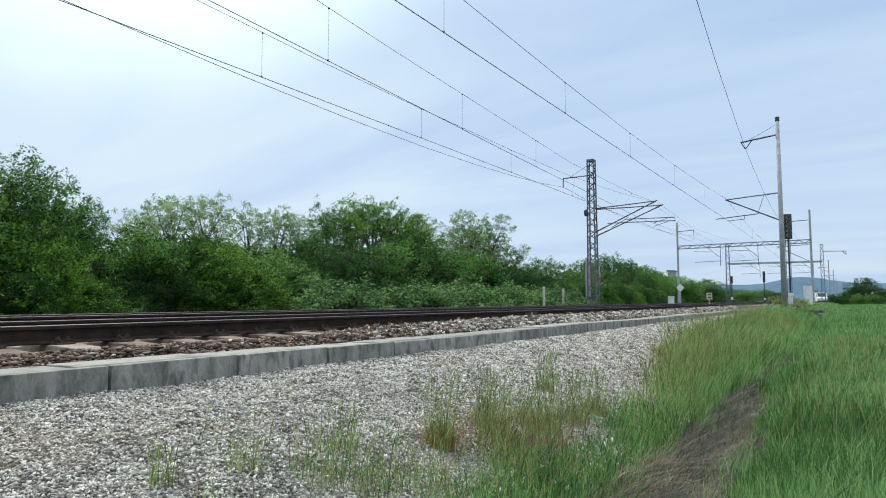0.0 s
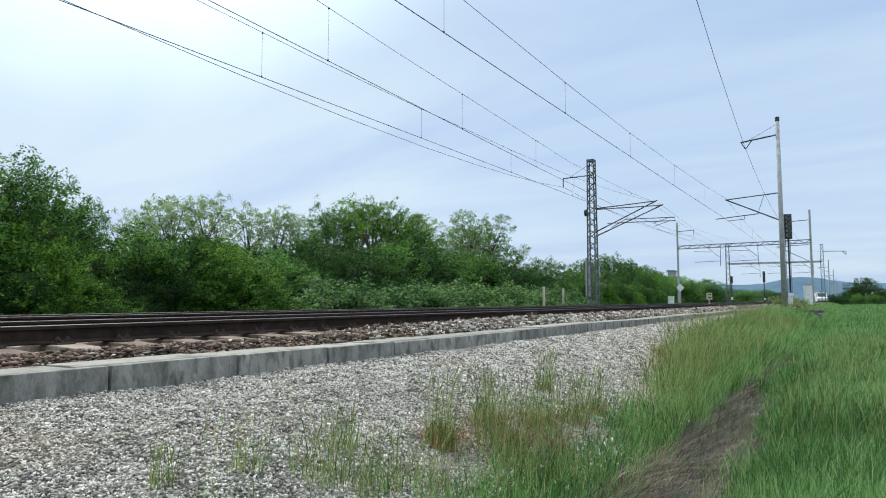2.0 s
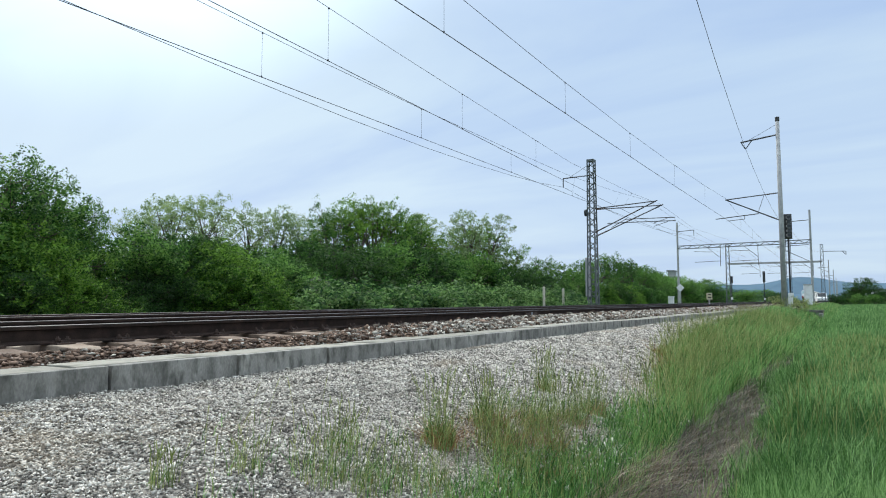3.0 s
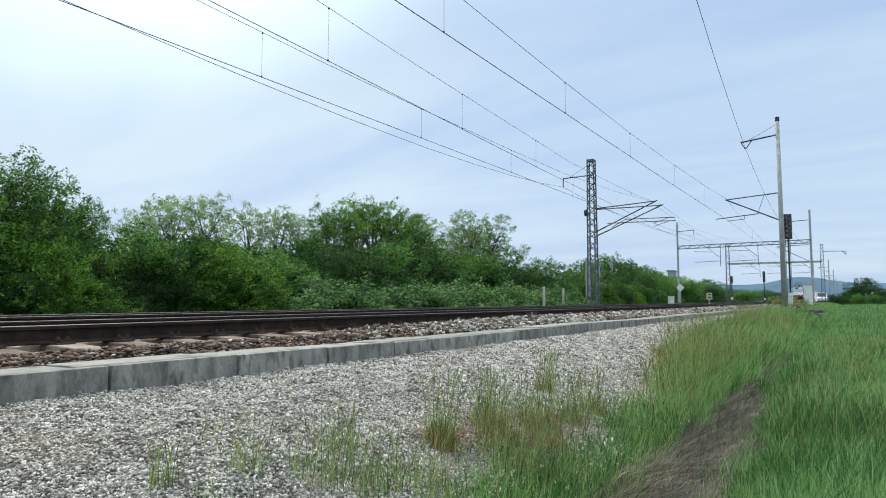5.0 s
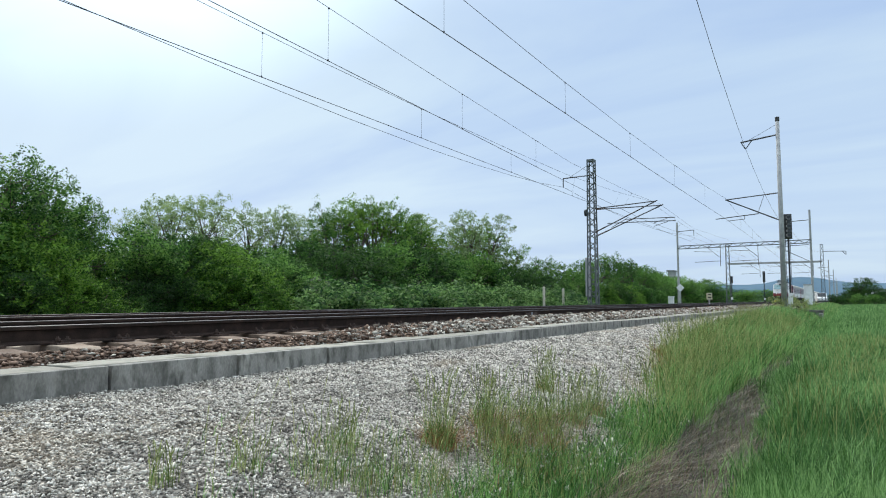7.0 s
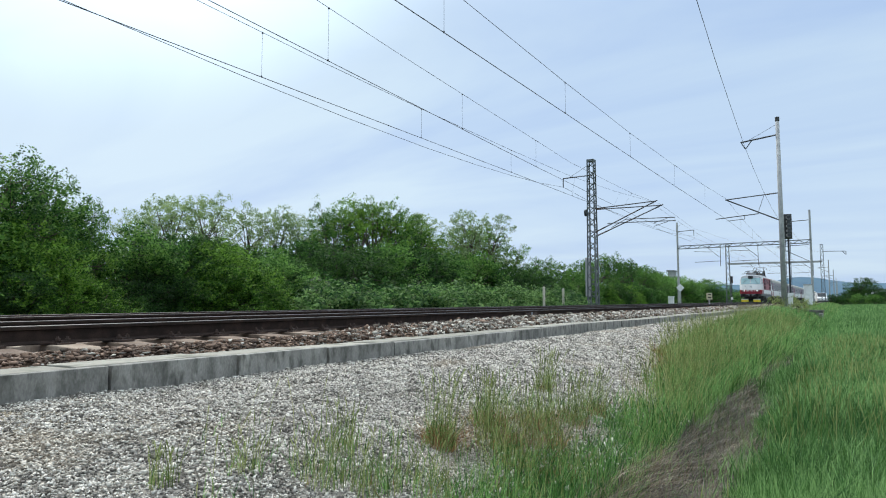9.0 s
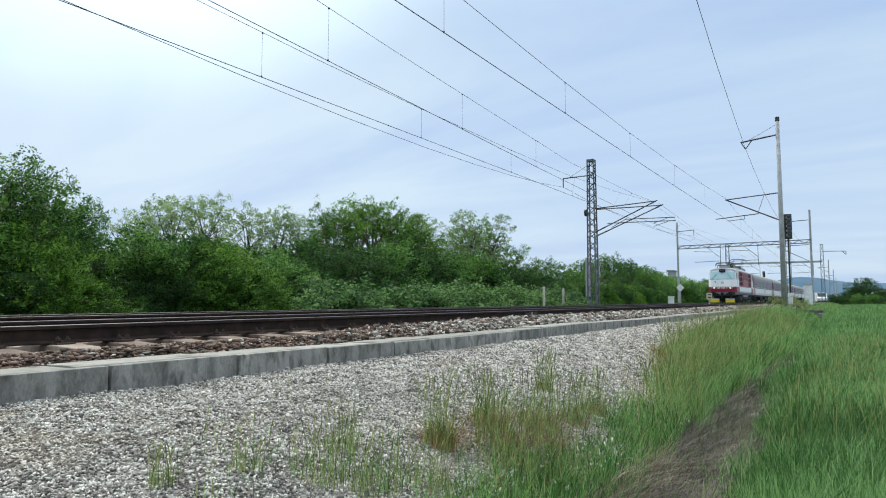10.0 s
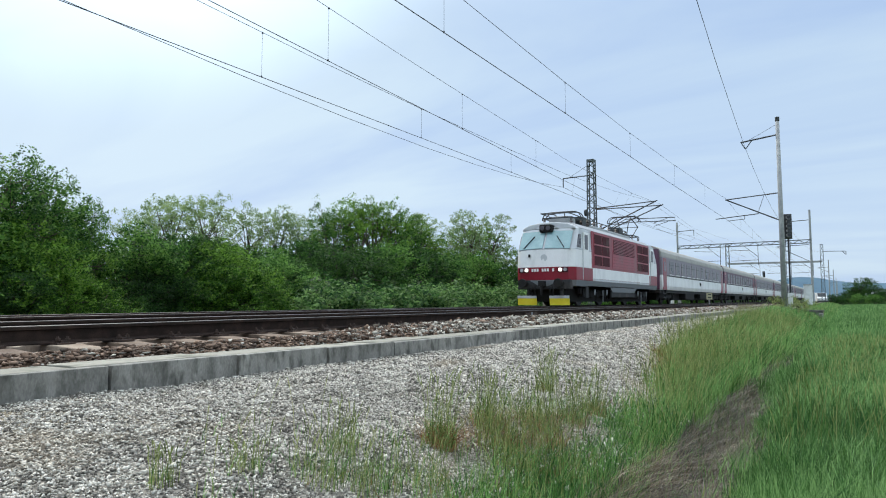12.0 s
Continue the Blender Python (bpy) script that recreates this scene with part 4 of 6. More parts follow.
def make_hedge():
    rng = random.Random(7)
    def row(kinds, spots, wide=(0.9, 1.15)):
        for x, y, h in spots:
            plant_at(rng.choice(kinds), x, y, h, rng.uniform(*wide), rng.uniform(0, 360))
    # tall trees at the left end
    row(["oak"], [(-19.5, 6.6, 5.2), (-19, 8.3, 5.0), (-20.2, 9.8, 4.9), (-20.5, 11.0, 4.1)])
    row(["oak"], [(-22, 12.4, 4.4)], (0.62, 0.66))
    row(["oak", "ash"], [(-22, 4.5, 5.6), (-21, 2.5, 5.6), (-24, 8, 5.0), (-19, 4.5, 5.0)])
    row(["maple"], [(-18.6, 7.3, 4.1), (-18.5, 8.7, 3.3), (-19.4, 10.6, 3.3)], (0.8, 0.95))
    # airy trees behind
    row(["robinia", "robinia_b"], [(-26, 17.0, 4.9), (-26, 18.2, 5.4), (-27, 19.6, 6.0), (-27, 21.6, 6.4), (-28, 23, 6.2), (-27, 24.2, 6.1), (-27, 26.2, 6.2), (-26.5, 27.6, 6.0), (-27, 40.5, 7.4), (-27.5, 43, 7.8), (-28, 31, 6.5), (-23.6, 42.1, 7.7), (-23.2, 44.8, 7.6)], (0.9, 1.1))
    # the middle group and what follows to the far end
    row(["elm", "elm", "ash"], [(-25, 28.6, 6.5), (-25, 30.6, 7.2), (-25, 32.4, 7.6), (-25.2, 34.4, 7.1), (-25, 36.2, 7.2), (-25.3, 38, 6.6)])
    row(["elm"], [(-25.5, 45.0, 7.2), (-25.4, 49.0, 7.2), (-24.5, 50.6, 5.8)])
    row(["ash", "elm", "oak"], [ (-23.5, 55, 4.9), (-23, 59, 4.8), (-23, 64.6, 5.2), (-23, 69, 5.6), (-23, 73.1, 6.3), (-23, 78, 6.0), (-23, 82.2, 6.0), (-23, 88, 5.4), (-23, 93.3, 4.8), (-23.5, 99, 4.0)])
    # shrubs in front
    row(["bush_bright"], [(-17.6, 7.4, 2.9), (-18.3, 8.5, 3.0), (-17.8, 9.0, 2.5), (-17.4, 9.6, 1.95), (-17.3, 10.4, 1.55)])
    # shaded recesses at the hedge foot, drawn with the darkened leaf colour
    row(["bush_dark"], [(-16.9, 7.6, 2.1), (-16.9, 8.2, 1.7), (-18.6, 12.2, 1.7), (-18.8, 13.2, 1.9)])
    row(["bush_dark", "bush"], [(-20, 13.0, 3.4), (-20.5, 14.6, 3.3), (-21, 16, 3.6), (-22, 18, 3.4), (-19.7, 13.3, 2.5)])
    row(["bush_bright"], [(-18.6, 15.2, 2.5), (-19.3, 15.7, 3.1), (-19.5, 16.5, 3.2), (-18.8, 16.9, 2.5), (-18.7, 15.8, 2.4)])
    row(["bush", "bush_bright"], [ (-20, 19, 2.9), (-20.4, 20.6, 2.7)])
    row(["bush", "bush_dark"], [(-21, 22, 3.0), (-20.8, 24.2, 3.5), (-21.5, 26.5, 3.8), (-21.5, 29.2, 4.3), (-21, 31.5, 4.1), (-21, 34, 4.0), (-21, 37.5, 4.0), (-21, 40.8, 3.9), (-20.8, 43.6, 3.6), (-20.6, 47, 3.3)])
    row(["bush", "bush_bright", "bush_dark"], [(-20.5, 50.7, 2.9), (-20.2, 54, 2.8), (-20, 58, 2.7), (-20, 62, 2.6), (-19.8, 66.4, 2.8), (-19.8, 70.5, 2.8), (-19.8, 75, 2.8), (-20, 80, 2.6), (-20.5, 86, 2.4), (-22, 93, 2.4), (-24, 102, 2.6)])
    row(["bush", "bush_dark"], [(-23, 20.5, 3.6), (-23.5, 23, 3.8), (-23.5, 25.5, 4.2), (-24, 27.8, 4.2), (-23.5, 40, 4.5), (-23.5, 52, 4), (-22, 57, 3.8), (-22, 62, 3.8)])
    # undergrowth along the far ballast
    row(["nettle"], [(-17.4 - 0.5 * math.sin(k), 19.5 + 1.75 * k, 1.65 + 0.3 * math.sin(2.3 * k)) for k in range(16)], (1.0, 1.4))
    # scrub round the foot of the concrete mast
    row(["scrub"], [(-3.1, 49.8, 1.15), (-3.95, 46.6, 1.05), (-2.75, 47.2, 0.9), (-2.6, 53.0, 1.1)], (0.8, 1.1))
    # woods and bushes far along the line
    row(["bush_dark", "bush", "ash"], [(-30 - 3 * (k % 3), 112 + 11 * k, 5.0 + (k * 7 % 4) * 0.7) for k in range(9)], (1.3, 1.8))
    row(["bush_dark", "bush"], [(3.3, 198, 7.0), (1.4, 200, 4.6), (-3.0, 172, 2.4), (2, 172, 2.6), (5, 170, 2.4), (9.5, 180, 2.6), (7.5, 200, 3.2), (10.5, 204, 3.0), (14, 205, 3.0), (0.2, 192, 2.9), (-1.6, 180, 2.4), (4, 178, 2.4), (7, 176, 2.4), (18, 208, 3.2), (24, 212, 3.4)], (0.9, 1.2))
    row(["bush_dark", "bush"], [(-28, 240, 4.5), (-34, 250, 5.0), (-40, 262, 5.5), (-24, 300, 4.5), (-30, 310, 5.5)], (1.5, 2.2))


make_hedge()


def make_far_buildings():
    def house(x, y, w, d, h, z0, label, mat, windows):
        b = thing("building", pose(x, y, z0), label, "building")
        part("wall", Shape().box(-w / 2, w / 2, 0, d, -1.0, h), mat, b, bevel=0.05)
        part("roof", Shape().box(-w / 2 - 0.4, w / 2 + 0.4, -0.4, d + 0.4, h, h + 0.5), M_STEEL, b, bevel=0.05)
        for k in range(windows):
            wx = -w / 2 + w * (k + 0.5) / windows
            win = part("window", Shape().box(wx - w / windows * 0.3, wx + w / windows * 0.3, -0.12, -0.004, h * 0.35, h * 0.75), M_LENS, b)
            part("sill", Shape().box(wx - w / windows * 0.33, wx + w / windows * 0.33, -0.3, -0.004, h * 0.31, h * 0.35), M_WHITE, win)
    house(9.0, 290, 15, 10, 3.5, 0.5, "long low white building behind the bushes", M_WHITE, 7)
    house(-52.0, 235, 1.7, 6, 10.2, 0, "narrow grey tower-like building above the trees", M_MAST, 2)
    house(-56.6, 245, 7, 10, 8.6, 0, "flat grey building above the trees", M_MAST, 5)
    house(-47, 330, 12, 9, 3.2, 0, "small cream house between the trees", M_LID, 3)


make_far_buildings()

# ---- loose stone: crushed limestone on the shoulder, ballast round the sleepers ----
ROCK_V = np.array([(1, 0, 0), (-0.5, 0.87, 0), (-0.5, -0.87, 0), (0.1, 0, 0.9), (-0.1, 0, -0.9)], float)
ROCK_F = np.array([(0, 1, 3), (1, 2, 3), (2, 0, 3), (1, 0, 4), (2, 1, 4), (0, 2, 4)])


def stones(name, x, y, z, size, rng, mat, label, category, flat=0.8):
    """Broken stones: six-sided lumps with displaced corners, turned at random."""
    n = len(x)
    v = ROCK_V[None] * rng.uniform(0.85, 1.6, (n, 1, 3)) + rng.normal(size=(n, 5, 3)) * 0.24
    q = rng.normal(size=(n, 4)); q /= np.linalg.norm(q, axis=1, keepdims=True)
    w, a, b, c = q.T
    rot = np.stack([np.stack([1 - 2 * (b * b + c * c), 2 * (a * b - c * w), 2 * (a * c + b * w)], -1),
                    np.stack([2 * (a * b + c * w), 1 - 2 * (a * a + c * c), 2 * (b * c - a * w)], -1),
                    np.stack([2 * (a * c - b * w), 2 * (b * c + a * w), 1 - 2 * (a * a + b * b)], -1)], 1)
    v = np.einsum("nij,nkj->nki", rot, v) * (size * 0.5)[:, None, None]
    v[:, :, 2] *= flat
    v += np.stack([x, y, z], -1)[:, None]
    f = ROCK_F[None] + 5 * np.arange(n)[:, None, None]
    ob = new(name, quads_mesh(name, v.reshape(-1, 3), f.reshape(-1, 3), mat))
    return tagged(ob, label, category, kind="stuff")


def make_gravel():
    rng = np.random.RandomState(11)
    for y0, y1, per, size in ((0.3, 5, 7200, 0.0145), (5, 9.5, 4800, 0.0175), (9.5, 16, 2800, 0.020), (16, 34, 900, 0.032)):
        n = int((y1 - y0) * 2.9 * per)
        y = rng.uniform(y0, y1, n)
        edge = gravel_edge(y)
        x = -4.69 + (edge + 0.25 + 4.69) * rng.rand(n) ** 0.95
        keep = ((x < edge) | (rng.rand(n) < 0.35)) & (y > -0.45 * x - 0.3)
        x, y = x[keep], y[keep]
        s = size * rng.lognormal(0, 0.30, len(x))
        z = ground_z(x, y) + s * rng.uniform(0.0, 0.45, len(x))
        stones("gravel", x, y, z, s, rng, M_STONE, "pale grey crushed limestone gravel", "gravel", 0.7)
    # stones that rolled down among the grass
    n = 900
    y = rng.uniform(1, 9, n); x = gravel_edge(y) + np.abs(rng.normal(size=n)) * 0.22
    s = 0.03 * rng.lognormal(0, 0.3, n)
    stones("gravel", x, y, ground_z(x, y) + s * 0.2, s, rng, M_STONE, "scattered pale stones among the grass", "gravel")
    # ballast
    for y0, y1, per, size in ((-1, 7, 700, 0.040), (7, 12, 620, 0.052), (12, 30, 420, 0.06), (30, 70, 160, 0.085)):
        for x0, x1, top, share in ((-6.25, -5.22, 0.0, 1.0), (-8.7, -6.4, -0.03, 0.15), (-9.8, -8.7, -0.06, 0.1)):
            n = int((y1 - y0) * (x1 - x0) * per * share)
            y = rng.uniform(y0, y1, n); x = rng.uniform(x0, x1, n)
            s = size * rng.lognormal(0, 0.3, n)
            bank = np.interp(y, [0, 6, 8.5, 12, 60], [-0.035, -0.03, 0.012, 0.035, 0.035])
            crown = np.interp(x, [-6.2, -6.0, -5.85, -5.5, -5.25], [-0.205, -0.200, -0.190, -0.215, -0.268]) + bank * np.interp(x, [-6.2, -5.95, -5.75, -5.2], [1.5, 1.5, 0.6, 0.2])
            z = crown + top + s * rng.uniform(-0.3, 0.35, n)
            pale = rng.rand(n) < np.interp(y, [2, 7, 9.5, 14, 26, 60], [0.04, 0.2, 0.7, 0.85, 0.7, 0.5])
            for who, mat, label in ((pale, M_BALLAST_NEW, "pale track ballast stones round the sleepers"), (~pale, M_BALLAST, "rust-brown track ballast stones round the sleepers")):
                stones("ballast_stones", x[who], y[who], z[who], s[who] * (1.0 if y0 > 6 else 1.25), rng, mat, label, "ballast", 0.7 if y0 > 6 else 0.5)


make_gravel()


# ---- grass ----
def blades(x, y, height, width, lean, rng, wind=(0.25, 0.1), z=None):
    """Bent tapering blades; returns vertices and quads."""
    n = len(x)
    z = ground_z(x, y) - 0.03 if z is None else z
    t = rng.uniform(0, 2 * math.pi, n)
    side = np.stack([np.cos(t), np.sin(t), np.zeros(n)], -1) * (width / 2)[:, None]
    d = rng.normal(size=(n, 2)) * lean + np.array(wind) * lean
    base = np.stack([x, y, z], -1)
    out = []
    for k, taper in ((0.0, 1.0), (0.4, 0.85), (0.75, 0.55), (1.0, 0.08)):
        p = base + np.stack([d[:, 0] * height * k ** 2, d[:, 1] * height * k ** 2, height * k * (1 - 0.15 * k)], -1)
        out += [p - side * taper, p + side * taper]
    v = np.stack(out, 1)
    f = np.array([(0, 1, 3, 2), (2, 3, 5, 4), (4, 5, 7, 6)])[None] + 8 * np.arange(n)[:, None, None]
    return v.reshape(-1, 3), f.reshape(-1, 4)


def ears(x, y, height, rng, z=None):
    """Slim seed heads on top of tall stalks: thin stalk and a spindle of four leaf-like sides."""
    n = len(x)
    z = ground_z(x, y) - 0.03 if z is None else z
    d = rng.normal(size=(n, 2)) * 0.16 + np.array([0.05, 0.02])
    t = rng.uniform(0, math.pi, n)
    base = np.stack([x, y, z], -1)
    def at(k):
        return base + np.stack([d[:, 0] * height * k ** 2, d[:, 1] * height * k ** 2, height * k], -1)
    vs, fs, k0 = [], [], 0
    for a in (0, math.pi / 2):
        side = np.stack([np.cos(t + a), np.sin(t + a), np.zeros(n)], -1)
        w = [0.0018, 0.0014, 0.0014, 0.0032, 0.0010]
        pts = [at(k) for k in (0, 0.5, 0.82, 0.90, 1.0)]
        v = np.stack([q for p, s in zip(pts, w) for q in (p - side * s, p + side * s)], 1)
        f = np.array([(0, 1, 3, 2), (2, 3, 5, 4), (4, 5, 7, 6), (6, 7, 9, 8)])[None] + 10 * np.arange(n)[:, None, None]
        vs.append(v.reshape(-1, 3)); fs.append(f.reshape(-1, 4) + k0); k0 += 10 * n
    return np.concatenate(vs), np.concatenate(fs)


def grass_object(name, vf, mat, label):
    return tagged(new(name, quads_mesh(name, vf[0], vf[1], mat)), label, "grass", kind="stuff")


def scatter(rng, x0, x1, y0, y1, per):
    n = int((x1 - x0) * (y1 - y0) * per)
    return rng.uniform(x0, x1, n), rng.uniform(y0, y1, n)


def clumped(x, y, scale=1.3, seed=0.0):
    """0..1, patchy."""
    return 0.5 + 0.25 * np.sin(x * 3.1 * scale + seed) * np.cos(y * 2.3 * scale - seed) + 0.25 * np.sin(x * 1.1 * scale - y * 1.7 * scale + 2 * seed)


def make_grass():
    rng = np.random.RandomState(5)
    # the field beyond the ditch
    for y0, y1, x1, per, h, w in ((1.2, 6, 1.1, 7000, 0.34, 0.0052), (6, 12, 1.6, 3200, 0.37, 0.0078), (12, 25, 2.6, 750, 0.38, 0.016), (25, 60, 5, 260, 0.38, 0.022), (60, 160, 12, 40, 0.4, 0.05), (-6, 25, 6, 130, 0.34, 0.016)):
        x, y = scatter(rng, -1.45, x1, y0, y1, per)
        edge = np.interp(y, [2, 5, 8, 10, 11.5, 14.5, 16, 18, 20], [-0.64, -0.70, -0.86, -0.98, -1.22, -1.20, -1.0, -1.12, -1.45]) + 0.07 * np.sin(2.2 * y) + 0.05 * np.sin(5.9 * y)
        keep = (x > edge) & (rng.rand(len(x)) < 0.35 + 0.65 * clumped(x, y, 1.0, 1.0))
        x, y = x[keep], y[keep]
        hh = h * rng.uniform(0.55, 1.25, len(x)) * (0.7 + 0.5 * clumped(x, y, 0.8, 3.0)) * np.where(y < 11, np.interp(x - edge[keep], [0, 0.4], [0.45, 1.0]), 1.0)
        grass_object("field_grass", blades(x, y, hh, np.full(len(x), w) * rng.uniform(0.7, 1.3, len(x)), 0.19, rng, (0.45, 0.15)), M_FIELD, "lush green meadow grass leaning in the wind")
    x, y = scatter(rng, -0.6, 1.6, 5, 18, 60)
    grass_object("field_stalks", ears(x, y, 0.47 * rng.uniform(0.7, 1.15, len(x)), rng), M_GRASS_DRY, "pale seeding stalks over the meadow grass")
    # the bank between gravel and ditch
    for y0, y1, per, h, w in ((2.0, 6.5, 2900, 0.25, 0.006), (6.5, 12, 1500, 0.40, 0.008), (12, 22, 700, 0.50, 0.012), (22, 45, 300, 0.52, 0.016), (45, 90, 70, 0.5, 0.032), (90, 180, 20, 0.5, 0.06)):
        x, y = scatter(rng, -5.0, -0.8, y0, y1, per)
        edge = gravel_edge(y)
        low = np.interp(y, [2, 6, 9, 12, 16, 20], [-1.36, -1.38, -1.44, -1.36, -1.28, -1.0]) + 0.05 * np.sin(1.7 * y) + 0.04 * np.sin(4.3 * y)
        inside = np.clip((x - edge + 0.12) / 0.4, 0, 1)
        keep = (x < low) & (rng.rand(len(x)) < inside * (0.4 + 0.6 * clumped(x, y, 1.2, 2.0)))
        x, y, inside = x[keep], y[keep], inside[keep]
        hh = h * rng.uniform(0.5, 1.2, len(x)) * (0.55 + 0.45 * inside) * (0.72 + 0.5 * clumped(x, y, 1.5, 0.4))
        dry = rng.rand(len(x)) < 0.16
        for who, mat, label in ((~dry, M_GRASS, "green grass on the bank above the ditch"), (dry, M_GRASS_DRY, "pale seeding grass on the bank")):
            grass_object("bank_grass", blades(x[who], y[who], hh[who], np.full(who.sum(), w) * rng.uniform(0.7, 1.3, who.sum()), 0.26, rng), mat, label)
    for y0, y1, per in ((6.5, 14, 130), (14, 30, 80)):
        x, y = scatter(rng, -4.6, -1.5, y0, y1, per)
        keep = x > gravel_edge(y)
        x, y = x[keep], y[keep]
        grass_object("bank_stalks", ears(x, y, 0.62 * rng.uniform(0.7, 1.15, len(x)), rng), M_GRASS_DRY, "tall seeding grass stalks on the bank")
    # thin growth through the lower gravel
    x, y = scatter(rng, -3.3, -1.6, 1.6, 7.0, 420)
    p = np.interp(x, [-3.3, -2.7, -2.2, -1.9], [0.02, 0.18, 0.55, 0.9]) * (clumped(x, y, 1.6, 4.0) > 0.42)
    keep = rng.rand(len(x)) < p
    x, y = x[keep], y[keep]
    grass_object("thin_grass", blades(x, y, 0.20 * rng.uniform(0.5, 1.3, len(x)), np.full(len(x), 0.0045), 0.28, rng), M_GRASS, "thin green grass growing through the gravel")
    x, y = scatter(rng, -3.0, -1.6, 1.6, 7.0, 22)
    keep = clumped(x, y, 1.6, 4.0) > 0.45
    x, y = x[keep], y[keep]
    grass_object("thin_stalks", ears(x, y, 0.34 * rng.uniform(0.6, 1.2, len(x)), rng), M_GRASS_DRY, "thin seeding stalks growing through the gravel")
    # straw lying between the clumps on the gravel
    for cx, cy, r, n in ((-2.22, 4.75, 0.34, 620), (-2.05, 5.3, 0.26, 380), (-2.44, 4.0, 0.16, 240), (-1.95, 4.3, 0.25, 260)):
        a, d = rng.uniform(0, 2 * math.pi, n), r * np.sqrt(rng.rand(n))
        x, y = cx + d * np.cos(a), cy + 1.4 * d * np.sin(a)
        grass_object("straw", blades(x, y, 0.15 * rng.uniform(0.4, 1.2, n), np.full(n, 0.004), 1.0, rng), (M_STRAW_PALE, M_RUSTGRASS)[n in (240, 260)], "pale dead straw lying on the gravel")
    # dead matted grass down in the ditch
    for y0, y1, per, w in ((2.2, 9, 2300, 0.0045), (9, 18, 700, 0.009), (18, 34, 120, 0.025)):
        x, y = scatter(rng, -1.47, -0.66, y0, y1, per)
        v, f = blades(x, y, 0.20 * rng.uniform(0.4, 1.2, len(x)), np.full(len(x), w), 0.75, rng, (1.3, -0.7))
        grass_object("dead_grass", (v, f), M_STRAW, "matted dead grey-brown grass lying in the ditch")
        x, y = scatter(rng, -1.47, -0.75, y0, y1, per * 0.16)
        grass_object("straw", blades(x, y, 0.26 * rng.uniform(0.4, 1.2, len(x)), np.full(len(x), w * 0.9), 0.8, rng, (1.3, -0.7)), M_STRAW_PALE, "pale straw strands hanging down the ditch side")
    x, y = scatter(rng, -1.50, -1.2, 3.4, 6.0, 1300)
    grass_object("straw", blades(x, y, 0.22 * rng.uniform(0.4, 1.2, len(x)), np.full(len(x), 0.005), 0.8, rng, (0.8, -0.3)), M_STRAW_PALE, "pale flattened straw on the ditch edge")
    # pale scraps and stones on the ditch floor
    n = 420
    y = rng.uniform(3.5, 13, n); x = rng.uniform(-1.2, -0.75, n)
    stones("ditch_stones", x, y, ground_z(x, y) + 0.012, 0.022 * rng.lognormal(0, 0.45, n), rng, M_STONE, "pale stones and scraps on the ditch floor", "stones", 0.6)
    # russet dead grass along the gravel edge of the bank
    for y0, y1, per in ((8.6, 12.5, 420), (12.5, 20, 130)):
        x, y = scatter(rng, -3.6, -1.9, y0, y1, per)
        keep = (np.abs(x - gravel_edge(y) - 0.08) < 0.16) & (clumped(x, y, 0.9, 0.6) > 0.45)
        x, y = x[keep], y[keep]
        grass_object("russet_grass", blades(x, y, 0.26 * rng.uniform(0.4, 1.2, len(x)), np.full(len(x), 0.009), 0.5, rng, (-0.6, -0.6)), M_RUSTGRASS, "russet dead grass edging the gravel")
    x, y = scatter(rng, -1.5, -0.7, 2.5, 24, 150)
    grass_object("ditch_grass", blades(x, y, 0.26 * rng.uniform(0.5, 1.2, len(x)), np.full(len(x), 0.006), 0.4, rng), M_GRASS, "a few green blades in the ditch")
    # grass closing over the far end of the ditch
    for y0, y1, per, w in ((24, 50, 160, 0.018), (50, 180, 40, 0.04)):
        x, y = scatter(rng, -1.5, -0.3, y0, y1, per)
        grass_object("ditch_grass", blades(x, y, 0.42 * rng.uniform(0.5, 1.2, len(x)), np.full(len(x), w), 0.22, rng), M_GRASS, "grass closing over the far end of the ditch")
    # the strip along the hedge foot
    x, y = scatter(rng, -17.2, -15.0, 4, 60, 40)
    grass_object("verge_grass", blades(x, y, 0.45 * rng.uniform(0.5, 1.2, len(x)), np.full(len(x), 0.03), 0.3, rng), M_GRASS, "rough grass along the foot of the hedge")


make_grass()


def make_tuft(x, y, r, tall, n, seed, green=0.6, russet=0.0, stalks=30, turf=None):
    """A clump of grass standing in the gravel, rooted at its origin."""
    rng = np.random.RandomState(seed)
    z0 = float(ground_z(x, y)) - 0.02
    tuft = thing("grass_tuft", pose(x, y, z0), "clump of thin green and straw-coloured grass rooted in gravel", "grass tuft", "grass tufts")
    def ring(k):
        a, d = rng.uniform(0, 2 * math.pi, k), r * np.sqrt(rng.rand(k))
        return d * np.cos(a), d * np.sin(a)
    for count, mat, h, lean, name in ((int(n * green * 0.75), turf or M_GRASS, tall * 0.62, 0.28, "green_foliage"), (int(n * (1 - green) * 0.8), M_STEM, tall * 0.6, 0.30, "dry_foliage"), (int(n * russet), M_RUSTGRASS, tall * 0.36, 0.7, "dead_foliage")):
        if count > 3:
            px, py = ring(count)
            tagged(part(name, quads_mesh(name, *blades(px, py, h * rng.uniform(0.5, 1.25, count), np.full(count, 0.0055 if name == "dead_foliage" else 0.0038), lean, rng, z=np.zeros(count)), mat), None, tuft), kind="stuff")
    if stalks:
        px, py = ring(stalks)
        tagged(part("seed_head_growth", quads_mesh("seed_head_growth", *ears(px, py, tall * rng.uniform(0.7, 1.05, stalks), rng, z=np.zeros(stalks)), M_STEM), None, tuft), kind="stuff")
    return tuft


